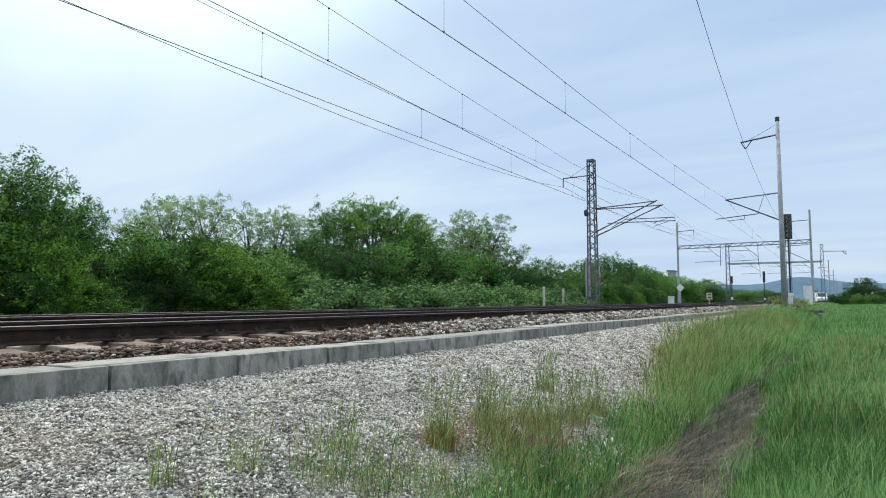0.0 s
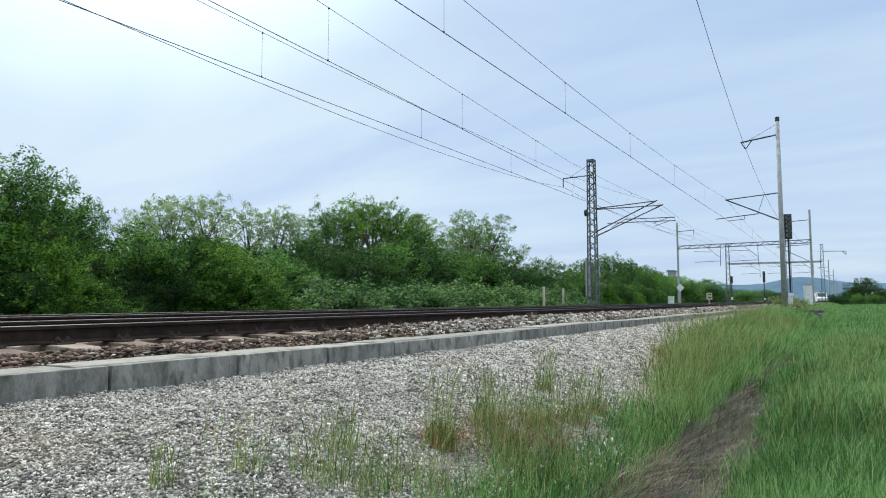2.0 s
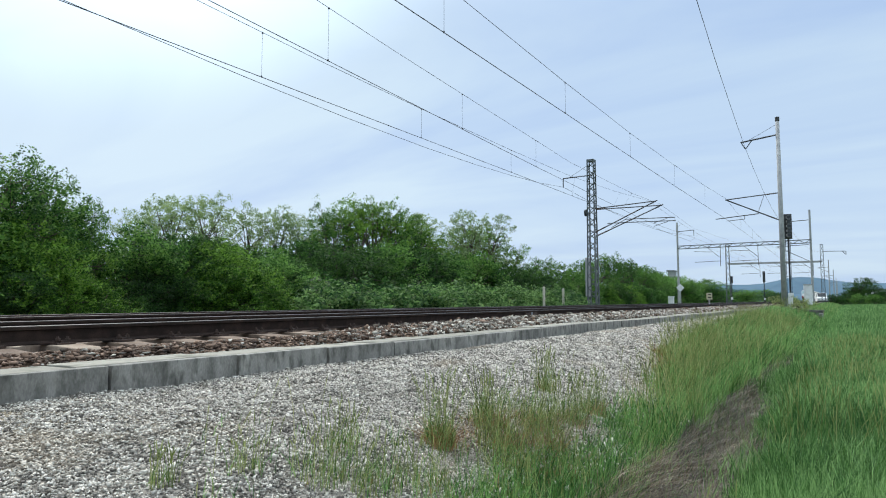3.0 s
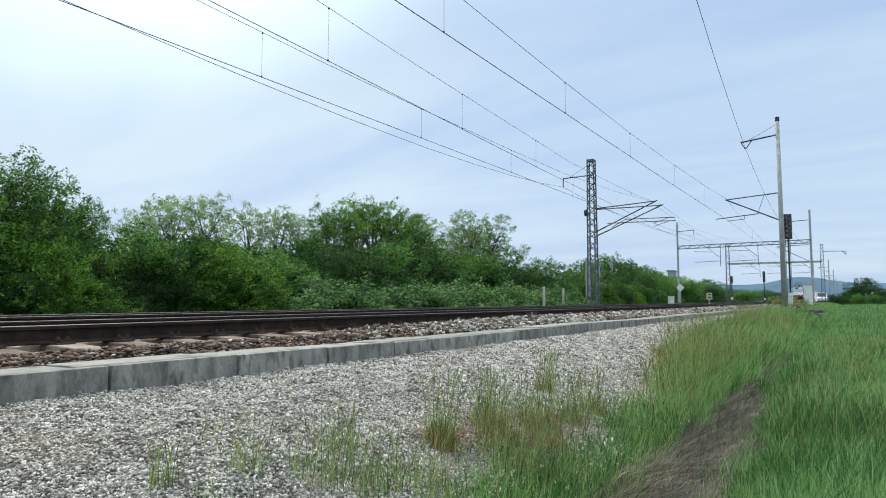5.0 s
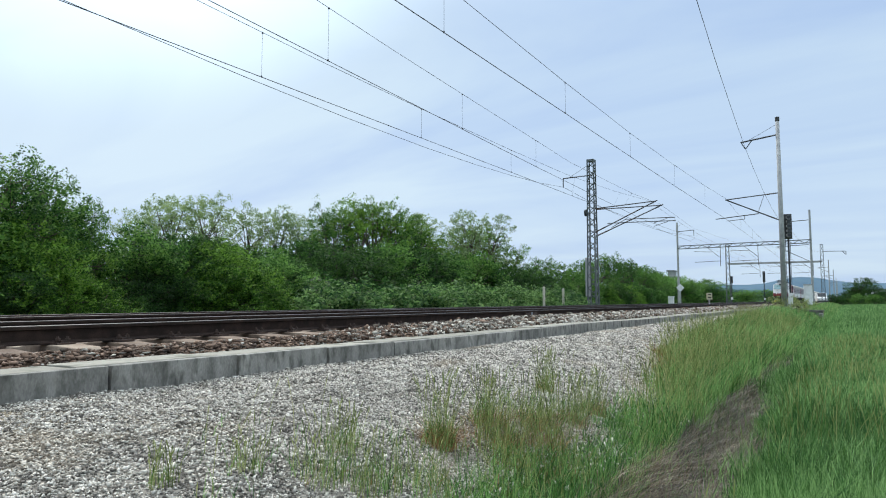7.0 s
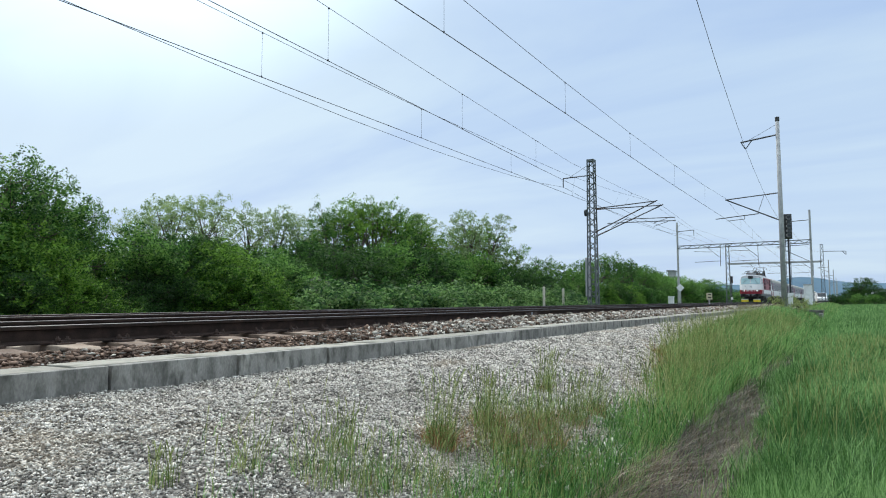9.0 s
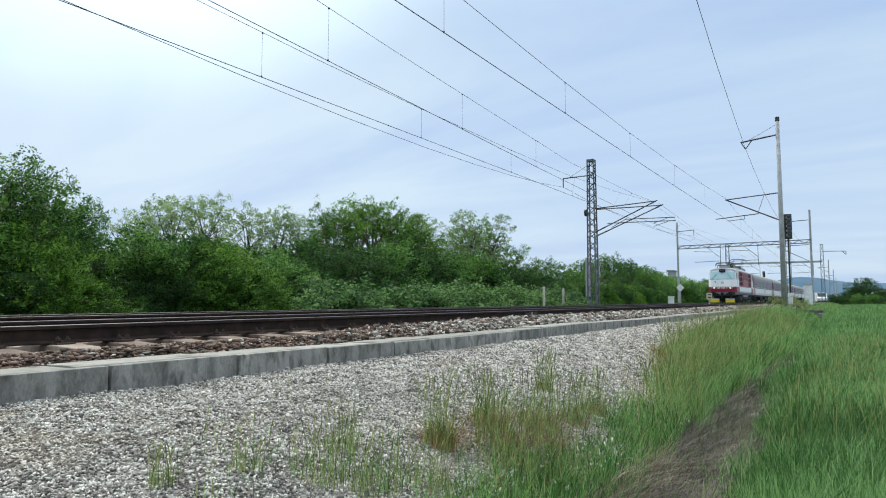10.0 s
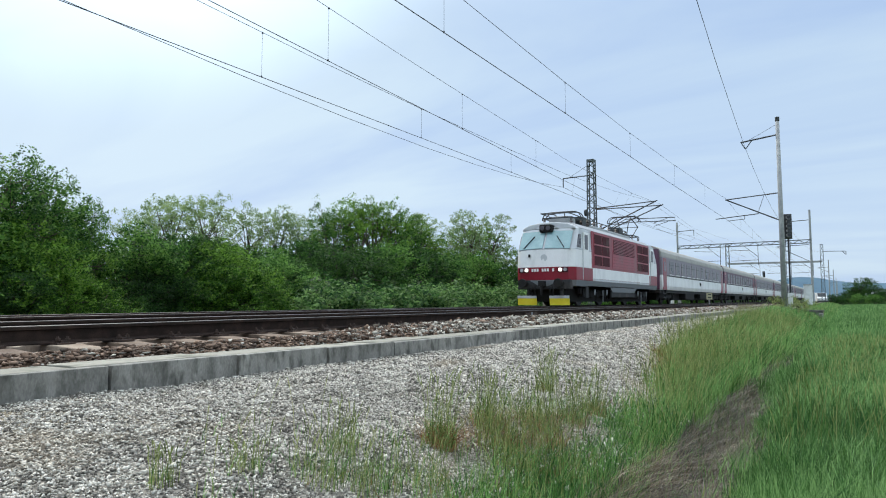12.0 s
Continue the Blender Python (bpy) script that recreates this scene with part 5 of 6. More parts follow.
# clumps on the lower gravel: x, y, radius, height, blades, share of green
GRAVEL_TUFTS = [(-2.43, 3.92, 0.10, 0.54, 420, 0.65), (-2.40, 4.55, 0.13, 0.50, 420, 0.5), (-2.18, 4.30, 0.15, 0.42, 420, 0.4), (-2.20, 5.02, 0.16, 0.50, 420, 0.35), (-2.02, 4.70, 0.16, 0.38, 380, 0.5), (-2.05, 5.45, 0.12, 0.50, 360, 0.55), (-2.10, 6.15, 0.10, 0.48, 320, 0.5), (-2.62, 6.2, 0.08, 0.5, 160, 0.5)]
FRONT_TUFTS = [(-2.45, 2.72, 0.13, 0.34, 260, 0.6), (-2.65, 3.15, 0.11, 0.34, 180, 0.7), (-2.25, 2.92, 0.14, 0.34, 300, 0.6), (-2.80, 2.02, 0.06, 0.24, 70, 0.8), (-2.66, 2.40, 0.07, 0.20, 80, 0.6), (-2.12, 3.22, 0.13, 0.32, 240, 0.6), (-1.88, 3.85, 0.22, 0.30, 520, 0.85), (-1.75, 4.45, 0.22, 0.32, 520, 0.85), (-2.0, 4.1, 0.15, 0.3, 380, 0.8)]
TUFTS = []
for k, (x, y, r, tall, n, green) in enumerate(GRAVEL_TUFTS):
    TUFTS.append(make_tuft(x, y, r * 1.2, tall, n * 0.55, 50 + k, green * 0.7, 0.7 if k < 5 else 0.35, 40))
for k, (x, y, r, tall, n, green) in enumerate(FRONT_TUFTS):
    TUFTS.append(make_tuft(x, y, r * 1.25, tall, n * 0.6, 80 + k, green * 0.75, 0.05, 26))
for k in range(26):
    x, y = -0.45 + 0.62 * (k % 5) + 0.2 * math.sin(7 * k), 3.2 + 0.42 * k
    TUFTS.append(make_tuft(x, y, 0.22 + 0.008 * k, 0.44 + 0.05 * math.sin(3 * k), 360, 120 + k, 0.97, 0.0, 3, M_FIELD))
    tagged(TUFTS[-1], "clump of lush green meadow grass swaying in the wind")
for k in range(12):
    x, y = -2.0 - 0.11 * k + 0.1 * math.sin(5 * k), 7.6 + 0.8 * k
    TUFTS.append(make_tuft(x + 0.4, y, 0.25, 0.60, 300, 170 + k, 0.6, 0.0, 24))
    tagged(TUFTS[-1], "clump of tall seeding grass on the ditch bank")

# ---- the train ----
def paint(name, c, rough=0.35, dirt=(0.16, 0.14, 0.12), amount=(0.55, 0.95)):
    lo = tuple(k * 0.88 for k in c)
    hi = tuple(min(1, k * 1.08) for k in c)
    return material(name, [lo, c, hi], 1.3, 30, rough, bump=0.02, stain=dirt, stain_scale=1.7, stretch=(1, 1, 0.4), stain_at=amount)


M_CREAM = paint("white_coach_paint", (0.88, 0.88, 0.87), 0.35, (0.5, 0.48, 0.45))
M_GREYROOF = paint("grey_roof_paint", (0.40, 0.41, 0.425), 0.65)
M_SOLE = paint("blue_grey_sole_bar_paint", (0.165, 0.18, 0.19), 0.65)
M_LOCOGREY = paint("pale_grey_cab_paint", (0.58, 0.60, 0.62), 0.4)
M_RED = paint("crimson_paint", (0.26, 0.009, 0.025), 0.35, (0.12, 0.03, 0.03))
M_DARKRED = paint("dark_crimson_panel", (0.062, 0.004, 0.011), 0.85)
M_PINK = paint("faded_red_panel", (0.37, 0.07, 0.095), 0.45)
M_FRAME = paint("grey_underframe", (0.028, 0.029, 0.030), 0.85)
M_BOGIE = paint("dirty_bogie", (0.010, 0.0095, 0.009), 0.95, (0.022, 0.017, 0.013))
M_ROOFTAN = paint("pale_beige_coach_roof", (0.37, 0.36, 0.335), 0.7)
M_MAUVE = paint("grey_mauve_coach_band", (0.25, 0.215, 0.25), 0.5)
M_BURGUNDY = paint("burgundy_coach_band", (0.115, 0.045, 0.082), 0.5)
M_GLASSDARK = material("dark_coach_glass", [(0.05, 0.046, 0.053), (0.09, 0.082, 0.095), (0.14, 0.13, 0.148)], 1.5, 20, 0.3, bump=0, spec=0.35)
# greenish glass, base colour raised to hold the reflected sky
M_SCREEN = material("sky_lifted_windscreen", [(0.19, 0.33, 0.35), (0.25, 0.41, 0.43), (0.34, 0.50, 0.52)], 1.2, 20, 0.08, bump=0, spec=0.8)
M_CURTAIN = material("beige_curtain", [(0.22, 0.20, 0.20), (0.30, 0.275, 0.27), (0.38, 0.35, 0.34)], 3, 40, 0.8, bump=0.1)
M_LAMPLIT = glow_material("lit_headlamp", (1.0, 0.97, 0.88), 1.05)
M_LAMPGLASS = material("headlamp_glass", [(0.35, 0.35, 0.36), (0.45, 0.45, 0.46), (0.55, 0.55, 0.56)], 3, 30, 0.15, bump=0)


def wheelset(parent, y, r):
    w = part("wheelset", Shape().tube((-0.70, y, r), (-0.83, y, r), r, n=24).tube((0.70, y, r), (0.83, y, r), r, n=24).tube((-0.7, y, r), (0.7, y, r), 0.09, n=10), M_BOGIE, parent)
    part("tyre", Shape().tube((0.835, y, r), (0.845, y, r), r * 0.97, n=24).tube((-0.835, y, r), (-0.845, y, r), r * 0.97, n=24), M_FRAME, w)
    return w


def bogie(parent, y, base, r, heavy):
    b = part("bogie", Shape().prism([(y - base / 2 - 0.6, 0.62), (y - base / 2 - 0.6, 0.85), (y - 0.7, 0.85), (y - 0.4, 0.68), (y + 0.4, 0.68), (y + 0.7, 0.85), (y + base / 2 + 0.6, 0.85), (y + base / 2 + 0.6, 0.62), (y + 0.6, 0.42), (y - 0.6, 0.42)], 0.93, 1.07, "x")
             .prism([(y - base / 2 - 0.6, 0.62), (y - base / 2 - 0.6, 0.85), (y - 0.7, 0.85), (y - 0.4, 0.68), (y + 0.4, 0.68), (y + 0.7, 0.85), (y + base / 2 + 0.6, 0.85), (y + base / 2 + 0.6, 0.62), (y + 0.6, 0.42), (y - 0.6, 0.42)], -1.07, -0.93, "x")
             .box(-0.95, 0.95, y - 0.3, y + 0.3, 0.5, 0.75), M_BOGIE, parent)
    for dy in (-base / 2, base / 2):
        wheelset(b, y + dy, r)
        for s in (-1, 1):
            gear = Shape()
            gear.box(s * 1.0 - 0.12, s * 1.0 + 0.12, y + dy - 0.17, y + dy + 0.17, r - 0.18, r + 0.2)
            for k in (-0.32, 0.32):
                gear.tube((s * 1.02, y + dy + k, r - 0.05), (s * 1.02, y + dy + k, r + 0.35), 0.10, n=10)
            part("axle_box", gear, M_FRAME if heavy else M_BOGIE, b)
    return b


def buffers(parent, y0, way):
    for s in (-1, 1):
        buf = part("buffer", Shape().tube((s * 0.875, y0, 1.05), (s * 0.875, y0 + way * 0.42, 1.05), 0.10, n=14), M_BOGIE, parent)
        part("buffer_head", Shape().tube((s * 0.875, y0 + way * 0.42, 1.05), (s * 0.875, y0 + way * 0.50, 1.05), 0.215, 0.20, n=18), M_BOGIE, buf)


def pantograph(parent, y, raised):
    base = part("pantograph", Shape().box(-0.75, 0.75, y - 0.75, y - 0.68, 4.28, 4.34).box(-0.75, 0.75, y + 0.68, y + 0.75, 4.28, 4.34).box(-0.75, -0.69, y - 0.75, y + 0.75, 4.28, 4.34).box(0.69, 0.75, y - 0.75, y + 0.75, 4.28, 4.34), M_LATTICE, parent)
    ins = Shape()
    for s in (-0.7, 0.7):
        for d in (-0.7, 0.7):
            insulator(ins, (s, y + d, 3.98), (s, y + d, 4.28), 0.09, 4)
    part("insulator", ins, M_INSULATOR, base)
    top, knee, mid = (5.58, 1.0, 5.0) if raised else (4.66, 1.25, 4.48)
    for s in (-0.5, 0.5):
        arms = Shape()
        arms.path([(s * 0.7, y + 0.6, 4.34), (s * 1.2, y + knee + 0.1, mid), (s * 0.9, y, top - 0.08)], 0.028)
        arms.path([(s * 0.7, y - 0.6, 4.34), (s * 1.2, y - knee - 0.1, mid), (s * 0.9, y, top - 0.08)], 0.028)
        part("arm", arms, M_LATTICE, base)
    for d in (knee + 0.1, -knee - 0.1):
        part("knee_rod", Shape().path([(-0.6, y + d, mid), (0.6, y + d, mid)], 0.02), M_LATTICE, base)
    head = Shape()
    for d in (-0.18, 0.18):
        head.path([(-1.02, y + d, top - 0.40), (-0.99, y + d, top - 0.24), (-0.90, y + d, top - 0.10), (-0.74, y + d, top - 0.02), (-0.5, y + d, top), (0.5, y + d, top), (0.74, y + d, top - 0.02), (0.90, y + d, top - 0.10), (0.99, y + d, top - 0.24), (1.02, y + d, top - 0.40)], 0.028)
    part("collector_head", head, M_LATTICE, base)


def make_locomotive():
    loco = thing("electric_locomotive", pose(TRACK_FAR, 300, 0), "crimson and white electric locomotive with grey roof and yellow snowplough", "locomotive")
    L, W = 15.6, 1.47
    # body side profile below the roof; the nose leans back above the waist
    def shell(z0, z1, y0, y0t, inset=0.0, inset_t=0.0, corner=0.27, mid_y=0.10):
        """A ring-shaped slab of the body between two heights, both noses tapered in plan."""
        def outline(yy, w, z):
            m = yy - mid_y
            return [(-w, yy + corner * 1.1, z), (-w + corner, yy, z), (0, m, z), (w - corner, yy, z), (w, yy + corner * 1.1, z),
                    (w, L - yy - corner * 1.1, z), (w - corner, L - yy, z), (0, L - m, z), (-w + corner, L - yy, z), (-w, L - yy - corner * 1.1, z)]
        a, b = outline(y0, W - inset, z0), outline(y0t, W - inset_t, z1)
        n = len(a)
        return Shape().add(a + b, [(i, (i + 1) % n, n + (i + 1) % n, n + i) for i in range(n)] + [tuple(range(n))[::-1], tuple(range(n, 2 * n))])
    part("sole_bar", shell(0.92, 1.20, 0.06, 0.02, 0.04, 0.0), M_SOLE, loco, "blue-grey sole bar", bevel=0.02)
    part("red_band", shell(1.203, 1.80, 0.02, 0.0), M_RED, loco, "crimson band carrying the headlamps", bevel=0.012)
    part("waist", shell(1.803, 2.62, 0.0, 0.05), M_CREAM, loco, "white waist panel", bevel=0.015)
    part("cab_upper", shell(2.623, 3.66, 0.05, 0.62, 0.0, 0.06), M_LOCOGREY, loco, "pale grey upper cab and side walls", bevel=0.03)
    roof = part("roof", shell(3.663, 3.98, 0.58, 1.1, 0.03, 0.55, 0.4, 0.18), M_GREYROOF, loco, "grey rounded roof", bevel=0.06)
    part("roof_hatch", Shape().box(-0.85, 0.85, 4.6, 11.4, 3.96, 4.14), M_GREYROOF, loco, bevel=0.05)
    part("cab_brow", Shape().prism([(-1.36, 3.60), (1.36, 3.60), (1.28, 3.74), (0.95, 3.88), (0.4, 3.96), (-0.4, 3.96), (-0.95, 3.88), (-1.28, 3.74)], 0.58, 2.1), M_LOCOGREY, loco, "pale grey brow over the windscreens", bevel=0.05)
    part("roof_fairing", Shape().box(-0.55, 0.45, 2.0, 3.1, 3.95, 4.42), M_GREYROOF, loco, "grey roof equipment box", bevel=0.05)
    part("roof_breaker", Shape().box(-0.1, 0.75, 3.25, 3.9, 3.95, 4.50), M_LATTICE, loco, bevel=0.05)
    # windscreens, lying on the leaning front
    lean = math.degrees(math.atan2(0.57, 1.037))
    for s in (-1, 1):
        plane = pose(s * 0.655, 0.28, 3.10, -lean, 0, 0) @ pose(0, 0, 0, 0, 0, s * 4.6)
        win = part("windscreen", Shape().box(-0.61, 0.61, -0.045, 0.0, -0.52, 0.47, plane), M_SCREEN, loco, "greenish windscreen with sky reflection lifted into its colour", bevel=0.02)
        part("gasket", Shape().box(-0.645, 0.645, -0.012, 0.02, -0.55, 0.50, plane), M_GREYROOF, win)
        part("wiper", Shape().path([plane @ Vector((s * 0.35, -0.07, -0.48)), plane @ Vector((-s * 0.1, -0.08, 0.15))], 0.022, 5), M_BOGIE, win)
    top = part("roof_headlamp", Shape().box(-0.32, 0.32, 0.22, 0.9, 3.46, 3.84), M_BOGIE, loco, "dark twin roof headlamp", bevel=0.07)
    for s in (-0.2, 0.2):
        part("lens", Shape().tube((s * 0.75, 0.19, 3.66), (s * 0.75, 0.23, 3.66), 0.11, n=16), M_GLASSDARK, top)
    for s, lit in ((-1, True), (1, True)):
        box = part("lamp_cluster", Shape().box(s * 0.97 - 0.27, s * 0.97 + 0.23, -0.07, 0.05, 1.56, 1.785), M_DARKRED, loco, bevel=0.03)
        part("headlamp", Shape().tube((s * 0.84, -0.105, 1.675), (s * 0.84, -0.06, 1.675), 0.09, n=16), M_LAMPLIT, box, "lit white headlamp")
        part("marker_lamp", Shape().tube((s * 1.08, -0.10, 1.675), (s * 1.08, -0.06, 1.675), 0.08, n=16), M_LAMPGLASS, box)
    # running number as plain bars and a plain emblem
    for k in (0, 1, 2, 4, 5, 6, 8):
        part("number_bar", Shape().box(-0.57 + k * 0.128, -0.485 + k * 0.128, -0.112, -0.06, 1.60, 1.735), M_CREAM, loco)
    part("emblem", Shape().tube((0.04, -0.075, 2.24), (0.04, -0.05, 2.24), 0.16, n=20), M_LOCOGREY, loco, "round grey emblem plate")
    part("horn_grille", Shape().box(-0.75, -0.66, -0.07, -0.02, 2.28, 2.42), M_BOGIE, loco)
    # buffer beam, coupling, snowplough
    part("buffer_beam", Shape().box(-1.32, 1.32, -0.02, 0.3, 0.78, 1.22), M_FRAME, loco, bevel=0.04)
    buffers(loco, -0.02, -1)
    buffers(loco, L + 0.0, 1)
    part("coupling", Shape().box(-0.13, 0.13, -0.40, 0.0, 0.92, 1.16).tube((0, -0.30, 0.95), (0, -0.34, 0.50), 0.06, n=8), M_BOGIE, loco, bevel=0.02)
    for x in (-0.55, -0.38, 0.38, 0.55):
        part("brake_hose", Shape().path([(x, -0.05, 0.95), (x, -0.22, 0.72), (x * 0.9, -0.16, 0.48)], 0.03, 6), M_BOGIE, loco)
    for s in (-1, 1):
        plough = part("snowplough", Shape().box(s * 0.80 - 0.48, s * 0.80 + 0.48, 0.02, 0.06, 0.04, 0.46, pose(0, -0.12, 0, 6, 0, 0)), M_YELLOW, loco, "yellow snowplough blade with white top", bevel=0.01)
        part("plough_top", Shape().box(s * 0.80 - 0.48, s * 0.80 + 0.48, 0.008, 0.05, 0.36, 0.48, pose(0, -0.12, 0, 6, 0, 0)), M_LOCOGREY, plough)
        part("plough_arm", Shape().box(s * 0.83 - 0.06, s * 0.83 + 0.06, 0.05, 0.25, 0.4, 0.9), M_FRAME, plough)
    # side walls
    for s in (1, -1):
        def side(name, y0, y1, z0, z1, mat, out=0.012, label="", bevel=0.006, parent=None):
            a, b = sorted((s * (W - 0.02), s * (W + out)))
            return part(name, Shape().box(a, b, y0, y1, z0, z1), mat, parent or loco, label, bevel=bevel)
        side("red_side", 2.45, 13.3, 1.82, 3.64, M_RED, 0.006, "crimson side wall")
        side("white_stripe", 2.6, 13.3, 1.32, 1.84, M_CREAM, 0.014, "broad white stripe along the side")
        side("sole_stripe", 2.6, 13.3, 1.205, 1.31, M_LOCOGREY, 0.010)
        for y0 in (2.75, 10.55):
            panel = side("grille_panel", y0, y0 + 2.55, 1.95, 3.58, M_PINK, 0.022, "faded red frame with dark intake grilles")
            for c in range(2):
                for r in range(3):
                    ya, za = y0 + 0.08 + c * 1.24, 1.99 + r * 0.535
                    side("intake_grille", ya, ya + 1.15, za, za + 0.46, M_DARKRED, 0.034, parent=panel)
        mid = side("louvre_panel", 5.75, 10.2, 1.95, 3.58, M_PINK, 0.018, "faded red side panel with louvres")
        side("louvre_back", 5.95, 10.0, 2.72, 3.50, M_DARKRED, 0.024, parent=mid)
        for k in range(9):
            z = 2.76 + k * 0.082
            side("louvre_slat", 5.95, 10.0, z, z + 0.04, M_RED, 0.042, parent=mid, bevel=0)
        for k in range(4):
            side("rib", 6.0, 9.9, 2.05 + k * 0.16, 2.09 + k * 0.16, M_RED, 0.034, parent=mid, bevel=0)
        for y0, d in ((0.75, 1), (L - 2.45, -1)):
            door = side("cab_door", y0 + 0.55, y0 + 1.30, 1.82, 3.5, M_CREAM, 0.016, "white cab door")
            side("door_window", y0 + 0.70, y0 + 1.14, 2.68, 3.38, M_GLASSDARK, 0.026, parent=door)
            side("handrail", y0 + 0.42, y0 + 0.46, 1.25, 2.7, M_LOCOGREY, 0.03, parent=door)
        side("cab_red_sill", 0.32, 2.6, 1.22, 1.80, M_RED, 0.004)
        part("quarter_light", Shape().prism([(0.42, 2.72), (0.98, 2.72), (0.98, 3.36), (0.76, 3.36)], *sorted((s * (W - 0.05), s * (W + 0.003))), "x"), M_GLASSDARK, loco, "dark triangular quarter light", bevel=0.008)
        side("underframe_box", 5.6, 10.0, 0.42, 1.0, M_FRAME, -0.1, "grey equipment cases between the bogies", bevel=0.03)
        side("frame_skirt", 2.2, 13.4, 0.80, 0.95, M_SOLE, -0.02)
        part("side_girder", Shape().prism([(5.3, 0.93), (10.4, 0.93), (9.9, 0.68), (5.8, 0.68)], *sorted((s * (W - 0.09), s * (W - 0.005))), "x"), M_SOLE, loco, "blue-grey side girder between the bogies", bevel=0.02)
        for y in (2.95, 4.85, 10.75, 12.65):
            damper = side("damper_bracket", y - 0.11, y + 0.11, 0.52, 0.86, M_SOLE, -0.04, bevel=0.02)
            side("damper", y - 0.05, y + 0.05, 0.36, 0.60, M_STEEL, -0.02, parent=damper)
        side("step_ladder", 1.55, 1.95, 0.38, 0.9, M_FRAME, 0.0)
        for y in (4.2, 11.4):
            side("sand_pipe", y - 0.03, y + 0.03, 0.2, 0.9, M_STEEL, -0.05)
    # dark block added to fill in the shade under the body
    part("underframe", Shape().box(-0.85, 0.85, 0.5, L - 0.5, 0.20, 0.92), M_BOGIE, loco, "near-black underframe block filling in the shade between the wheels")
    for y in (3.9, 11.7):
        bogie(loco, y, 3.2, 0.625, True)
    pantograph(loco, 2.5, False)
    pantograph(loco, 13.1, True)
    gear = Shape()
    for y in (4.6, 5.6, 6.8, 8.2, 9.6, 10.8, 11.5):
        insulator(gear, (0.55, y, 4.1), (0.55, y, 4.45), 0.11, 4)
        insulator(gear, (-0.45, y + 0.4, 4.1), (-0.45, y + 0.4, 4.4), 0.11, 4)
    part("roof_insulators", gear, M_INSULATOR, loco)
    part("roof_busbar", Shape().path([(0.55, 3.2, 4.47), (0.55, 11.8, 4.47)], 0.025).path([(-0.45, 5.0, 4.42), (-0.45, 11.9, 4.42)], 0.025), M_LATTICE, loco)
    part("roof_resistor", Shape().box(-0.7, 0.2, 6.6, 8.9, 4.13, 4.36), M_LATTICE, loco, bevel=0.03)
    part("roof_switch", Shape().box(0.0, 0.7, 9.7, 10.5, 4.13, 4.55), M_LATTICE, loco, bevel=0.04)
    part("roof_choke", Shape().tube((0.1, 4.5, 4.42), (0.1, 5.5, 4.42), 0.26, n=16), M_LATTICE, loco)
    part("air_vessel", Shape().tube((0.45, 11.0, 4.2), (0.45, 12.3, 4.2), 0.17, n=14), M_LATTICE, loco)
    return loco


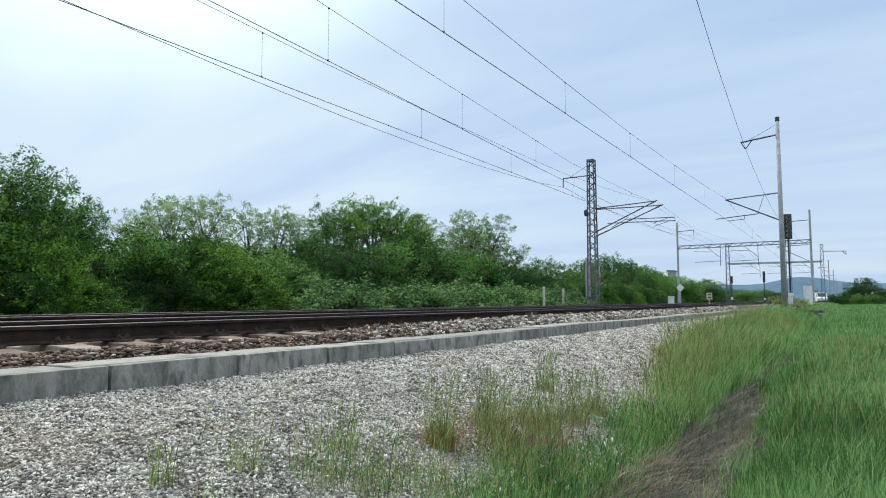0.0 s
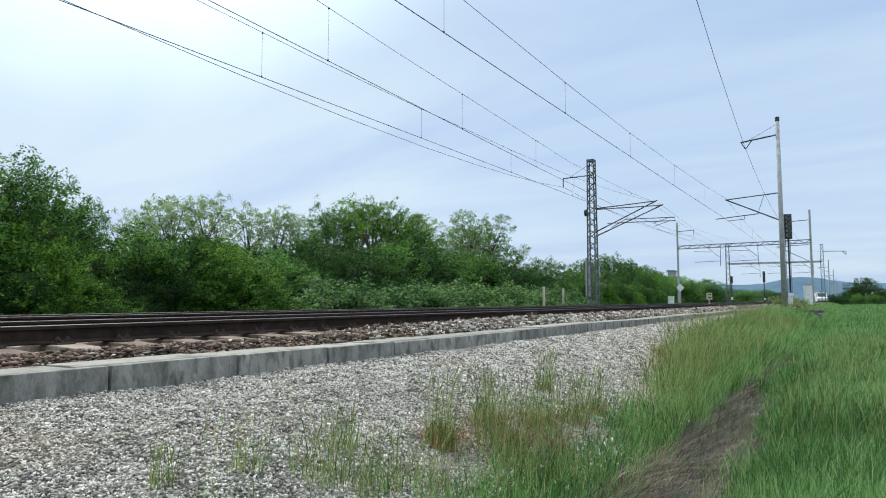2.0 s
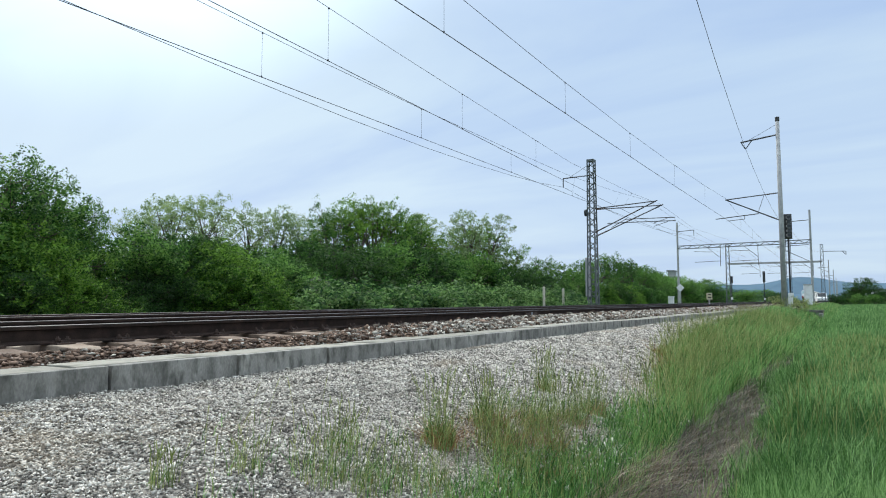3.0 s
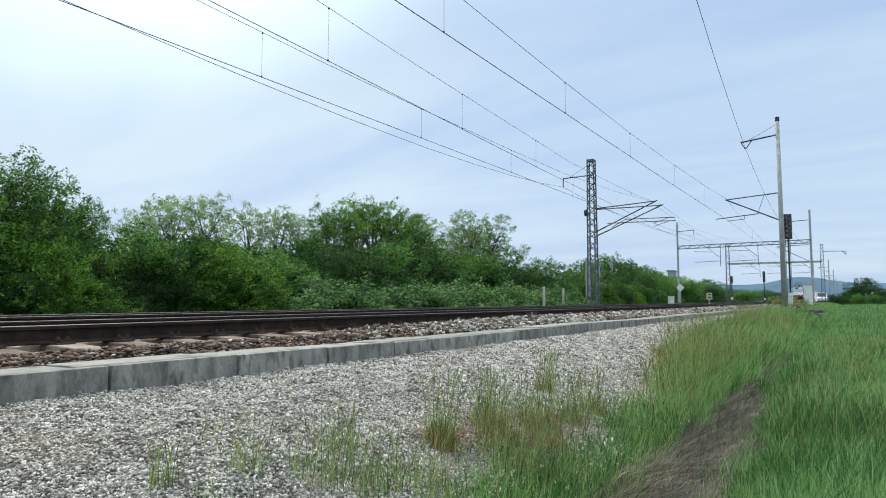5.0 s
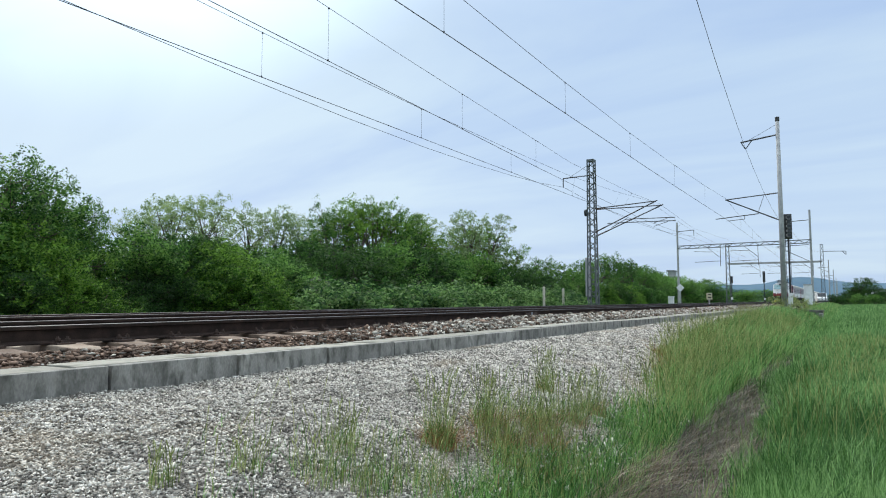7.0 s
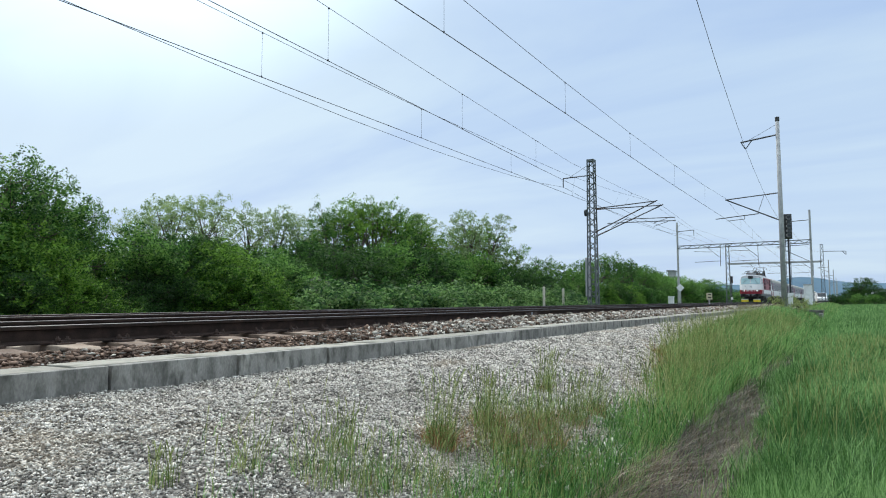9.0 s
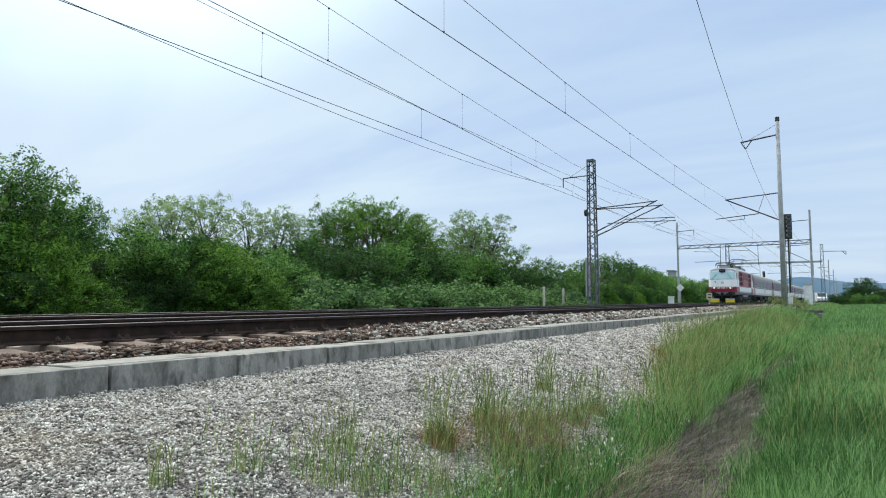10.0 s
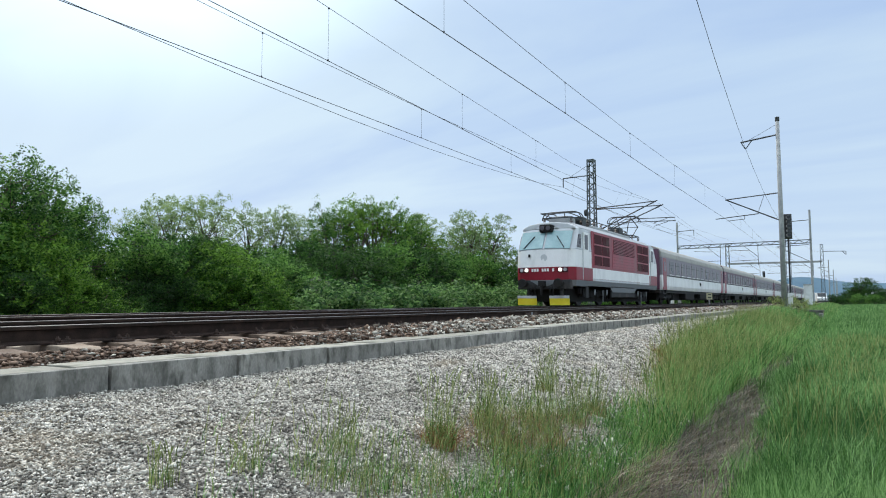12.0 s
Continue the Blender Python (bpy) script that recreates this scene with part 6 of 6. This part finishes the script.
def make_coach(band, band_label):
    coach = thing("passenger_coach", pose(TRACK_FAR, 330, 0), "express coach with " + band_label + " window band, white lower side and beige roof", "railway coach", "coaches of the train")
    L, W = 26.0, 1.41
    ribs = [(-W, 3.28), (-W + 0.05, 3.55), (-W + 0.28, 3.80), (-0.75, 3.98), (0, 4.05), (0.75, 3.98), (W - 0.28, 3.80), (W - 0.05, 3.55), (W, 3.28)]
    part("roof", Shape().prism(ribs + [(W, 3.22), (-W, 3.22)], 0.25, L - 0.25), M_ROOFTAN, coach, "pale beige arched roof")
    part("body", Shape().box(-W, W, 0.25, L - 0.25, 2.0, 3.218), band, coach, band_label + " painted window band", bevel=0.02)
    part("lower_side", Shape().prism([(-W + 0.06, 0.98), (W - 0.06, 0.98), (W, 1.25), (W, 1.997), (-W, 1.997), (-W, 1.25)], 0.25, L - 0.25), M_CREAM, coach, "white lower side", bevel=0.015)
    part("underframe", Shape().box(-0.8, 0.8, 1.0, L - 1.0, 0.28, 0.78), M_BOGIE, coach)
    part("sole_bar", Shape().box(-1.25, 1.25, 0.2, L - 0.2, 0.78, 0.978), M_FRAME, coach)
    for y0, y1 in ((0.0, 0.25), (L - 0.25, L)):
        part("gangway", Shape().box(-0.72, 0.72, y0 - 0.12 if y0 == 0 else y0, y1 if y0 == 0 else y1 + 0.12, 1.1, 3.5), M_BOGIE, coach, bevel=0.05)
        part("end_wall", Shape().box(-1.25, 1.25, y0 + 0.02, y1 - 0.004 if y0 == 0 else y1 - 0.02, 1.0, 3.75), M_BURGUNDY, coach)
    for s in (1, -1):
        a, b = sorted((s * (W - 0.03), s * (W + 0.012)))
        for k in range(11):
            y = 2.45 + k * 1.93
            win = part("window", Shape().box(a, b, y, y + 1.35, 2.12, 3.02), M_GLASSDARK, coach, bevel=0.02)
            part("window_frame", Shape().box(a, b + 0.004 if s > 0 else b, y - 0.04, y + 1.39, 2.74, 2.765), M_FRAME, win)
            part("curtain", Shape().box(a - (0.003 if s < 0 else 0), b + (0.003 if s > 0 else 0), y + 0.03, y + 0.22 + 0.13 * (k % 3), 2.15, 2.99), M_CURTAIN, win, "pale drawn curtain")
            # white sill strip: the bright reflection along the sill is painted in
            part("sill", Shape().box(a - (0.014 if s < 0 else 0), b + (0.014 if s > 0 else 0), y + 0.02, y + 1.33, 2.035, 2.085), M_CREAM, win)
        for y in (0.55, L - 1.5):
            door = part("door", Shape().box(a, b, y, y + 0.95, 1.0, 3.15), M_RED, coach, "crimson folding door", bevel=0.015)
            part("door_window", Shape().box(a - 0.006 if s < 0 else a, b + (0.006 if s > 0 else 0), y + 0.32, y + 0.64, 2.25, 2.9), M_LENS, door)
            part("steps", Shape().box(*sorted((s * 1.05, s * 1.38)), y + 0.05, y + 0.9, 0.42, 0.52).box(*sorted((s * 1.15, s * 1.38)), y + 0.05, y + 0.9, 0.70, 0.78).box(*sorted((s * 1.05, s * 1.38)), y + 0.05, y + 0.09, 0.42, 1.0).box(*sorted((s * 1.05, s * 1.38)), y + 0.86, y + 0.9, 0.42, 1.0), M_FRAME, door)
        part("grey_line", Shape().box(a, b - 0.004 if s > 0 else b, 1.6, L - 1.6, 1.93, 1.99), M_FRAME, coach)
        part("lettering_bar", Shape().box(a, b - 0.002 if s > 0 else b, 13.4, 14.0, 1.45, 1.75), M_BOGIE, coach)
        part("equipment_case", Shape().box(*sorted((s * 0.5, s * 1.28)), 8.2, 11.6, 0.35, 0.8), M_BOGIE, coach, bevel=0.03)
        part("equipment_case", Shape().box(*sorted((s * 0.5, s * 1.28)), 14.2, 17.0, 0.42, 0.8), M_BOGIE, coach, bevel=0.03)
    for y in (3.5, L - 3.5):
        bogie(coach, y, 2.5, 0.46, False)
    buffers(coach, 0.22, -1)
    buffers(coach, L - 0.22, 1)
    vents = Shape()
    for k in range(7):
        vents.tube((0, 3 + k * 3.3, 4.02), (0, 3 + k * 3.3, 4.17), 0.2, 0.15, n=10)
    part("roof_vents", vents, M_ROOFTAN, coach)
    return coach


LOCOMOTIVE = make_locomotive()
COACH_A = make_coach(M_MAUVE, "grey-mauve")
COACH_B = make_coach(M_BURGUNDY, "burgundy")
COACHES = [COACH_A, COACH_B] + [copy_thing((COACH_A, COACH_B)[k % 2], pose(TRACK_FAR, 400 + 26.4 * k, 0)) for k in range(5)]


# ---- what moves ----
SPEED, ARRIVAL = 25.6, 28.5          # m/s along the track; the nose's place at 12 s


def motions():
    def nose(t):
        return ARRIVAL + SPEED * (12.0 - t)
    times = list(range(13))
    walk(LOCOMOTIVE, [(t, pose(TRACK_FAR, nose(t), FAR_Z)) for t in times])
    for k, coach in enumerate(COACHES):
        walk(coach, [(t, pose(TRACK_FAR, nose(t) + 16.75 + 26.4 * k, FAR_Z)) for t in times])
    # grass stirring in the wind
    for k, tuft in enumerate(TUFTS):
        x, y, z = tuft.location
        rows = []
        for i in range(25):
            t = i * 0.5
            rows.append((t, pose(x, y, z, 1.4 * math.sin(2.1 * t + 1.7 * k), 2.4 * math.sin(1.6 * t + 0.9 * k) + 1.2 * math.sin(3.7 * t + k), 0)))
        walk(tuft, rows)


motions()
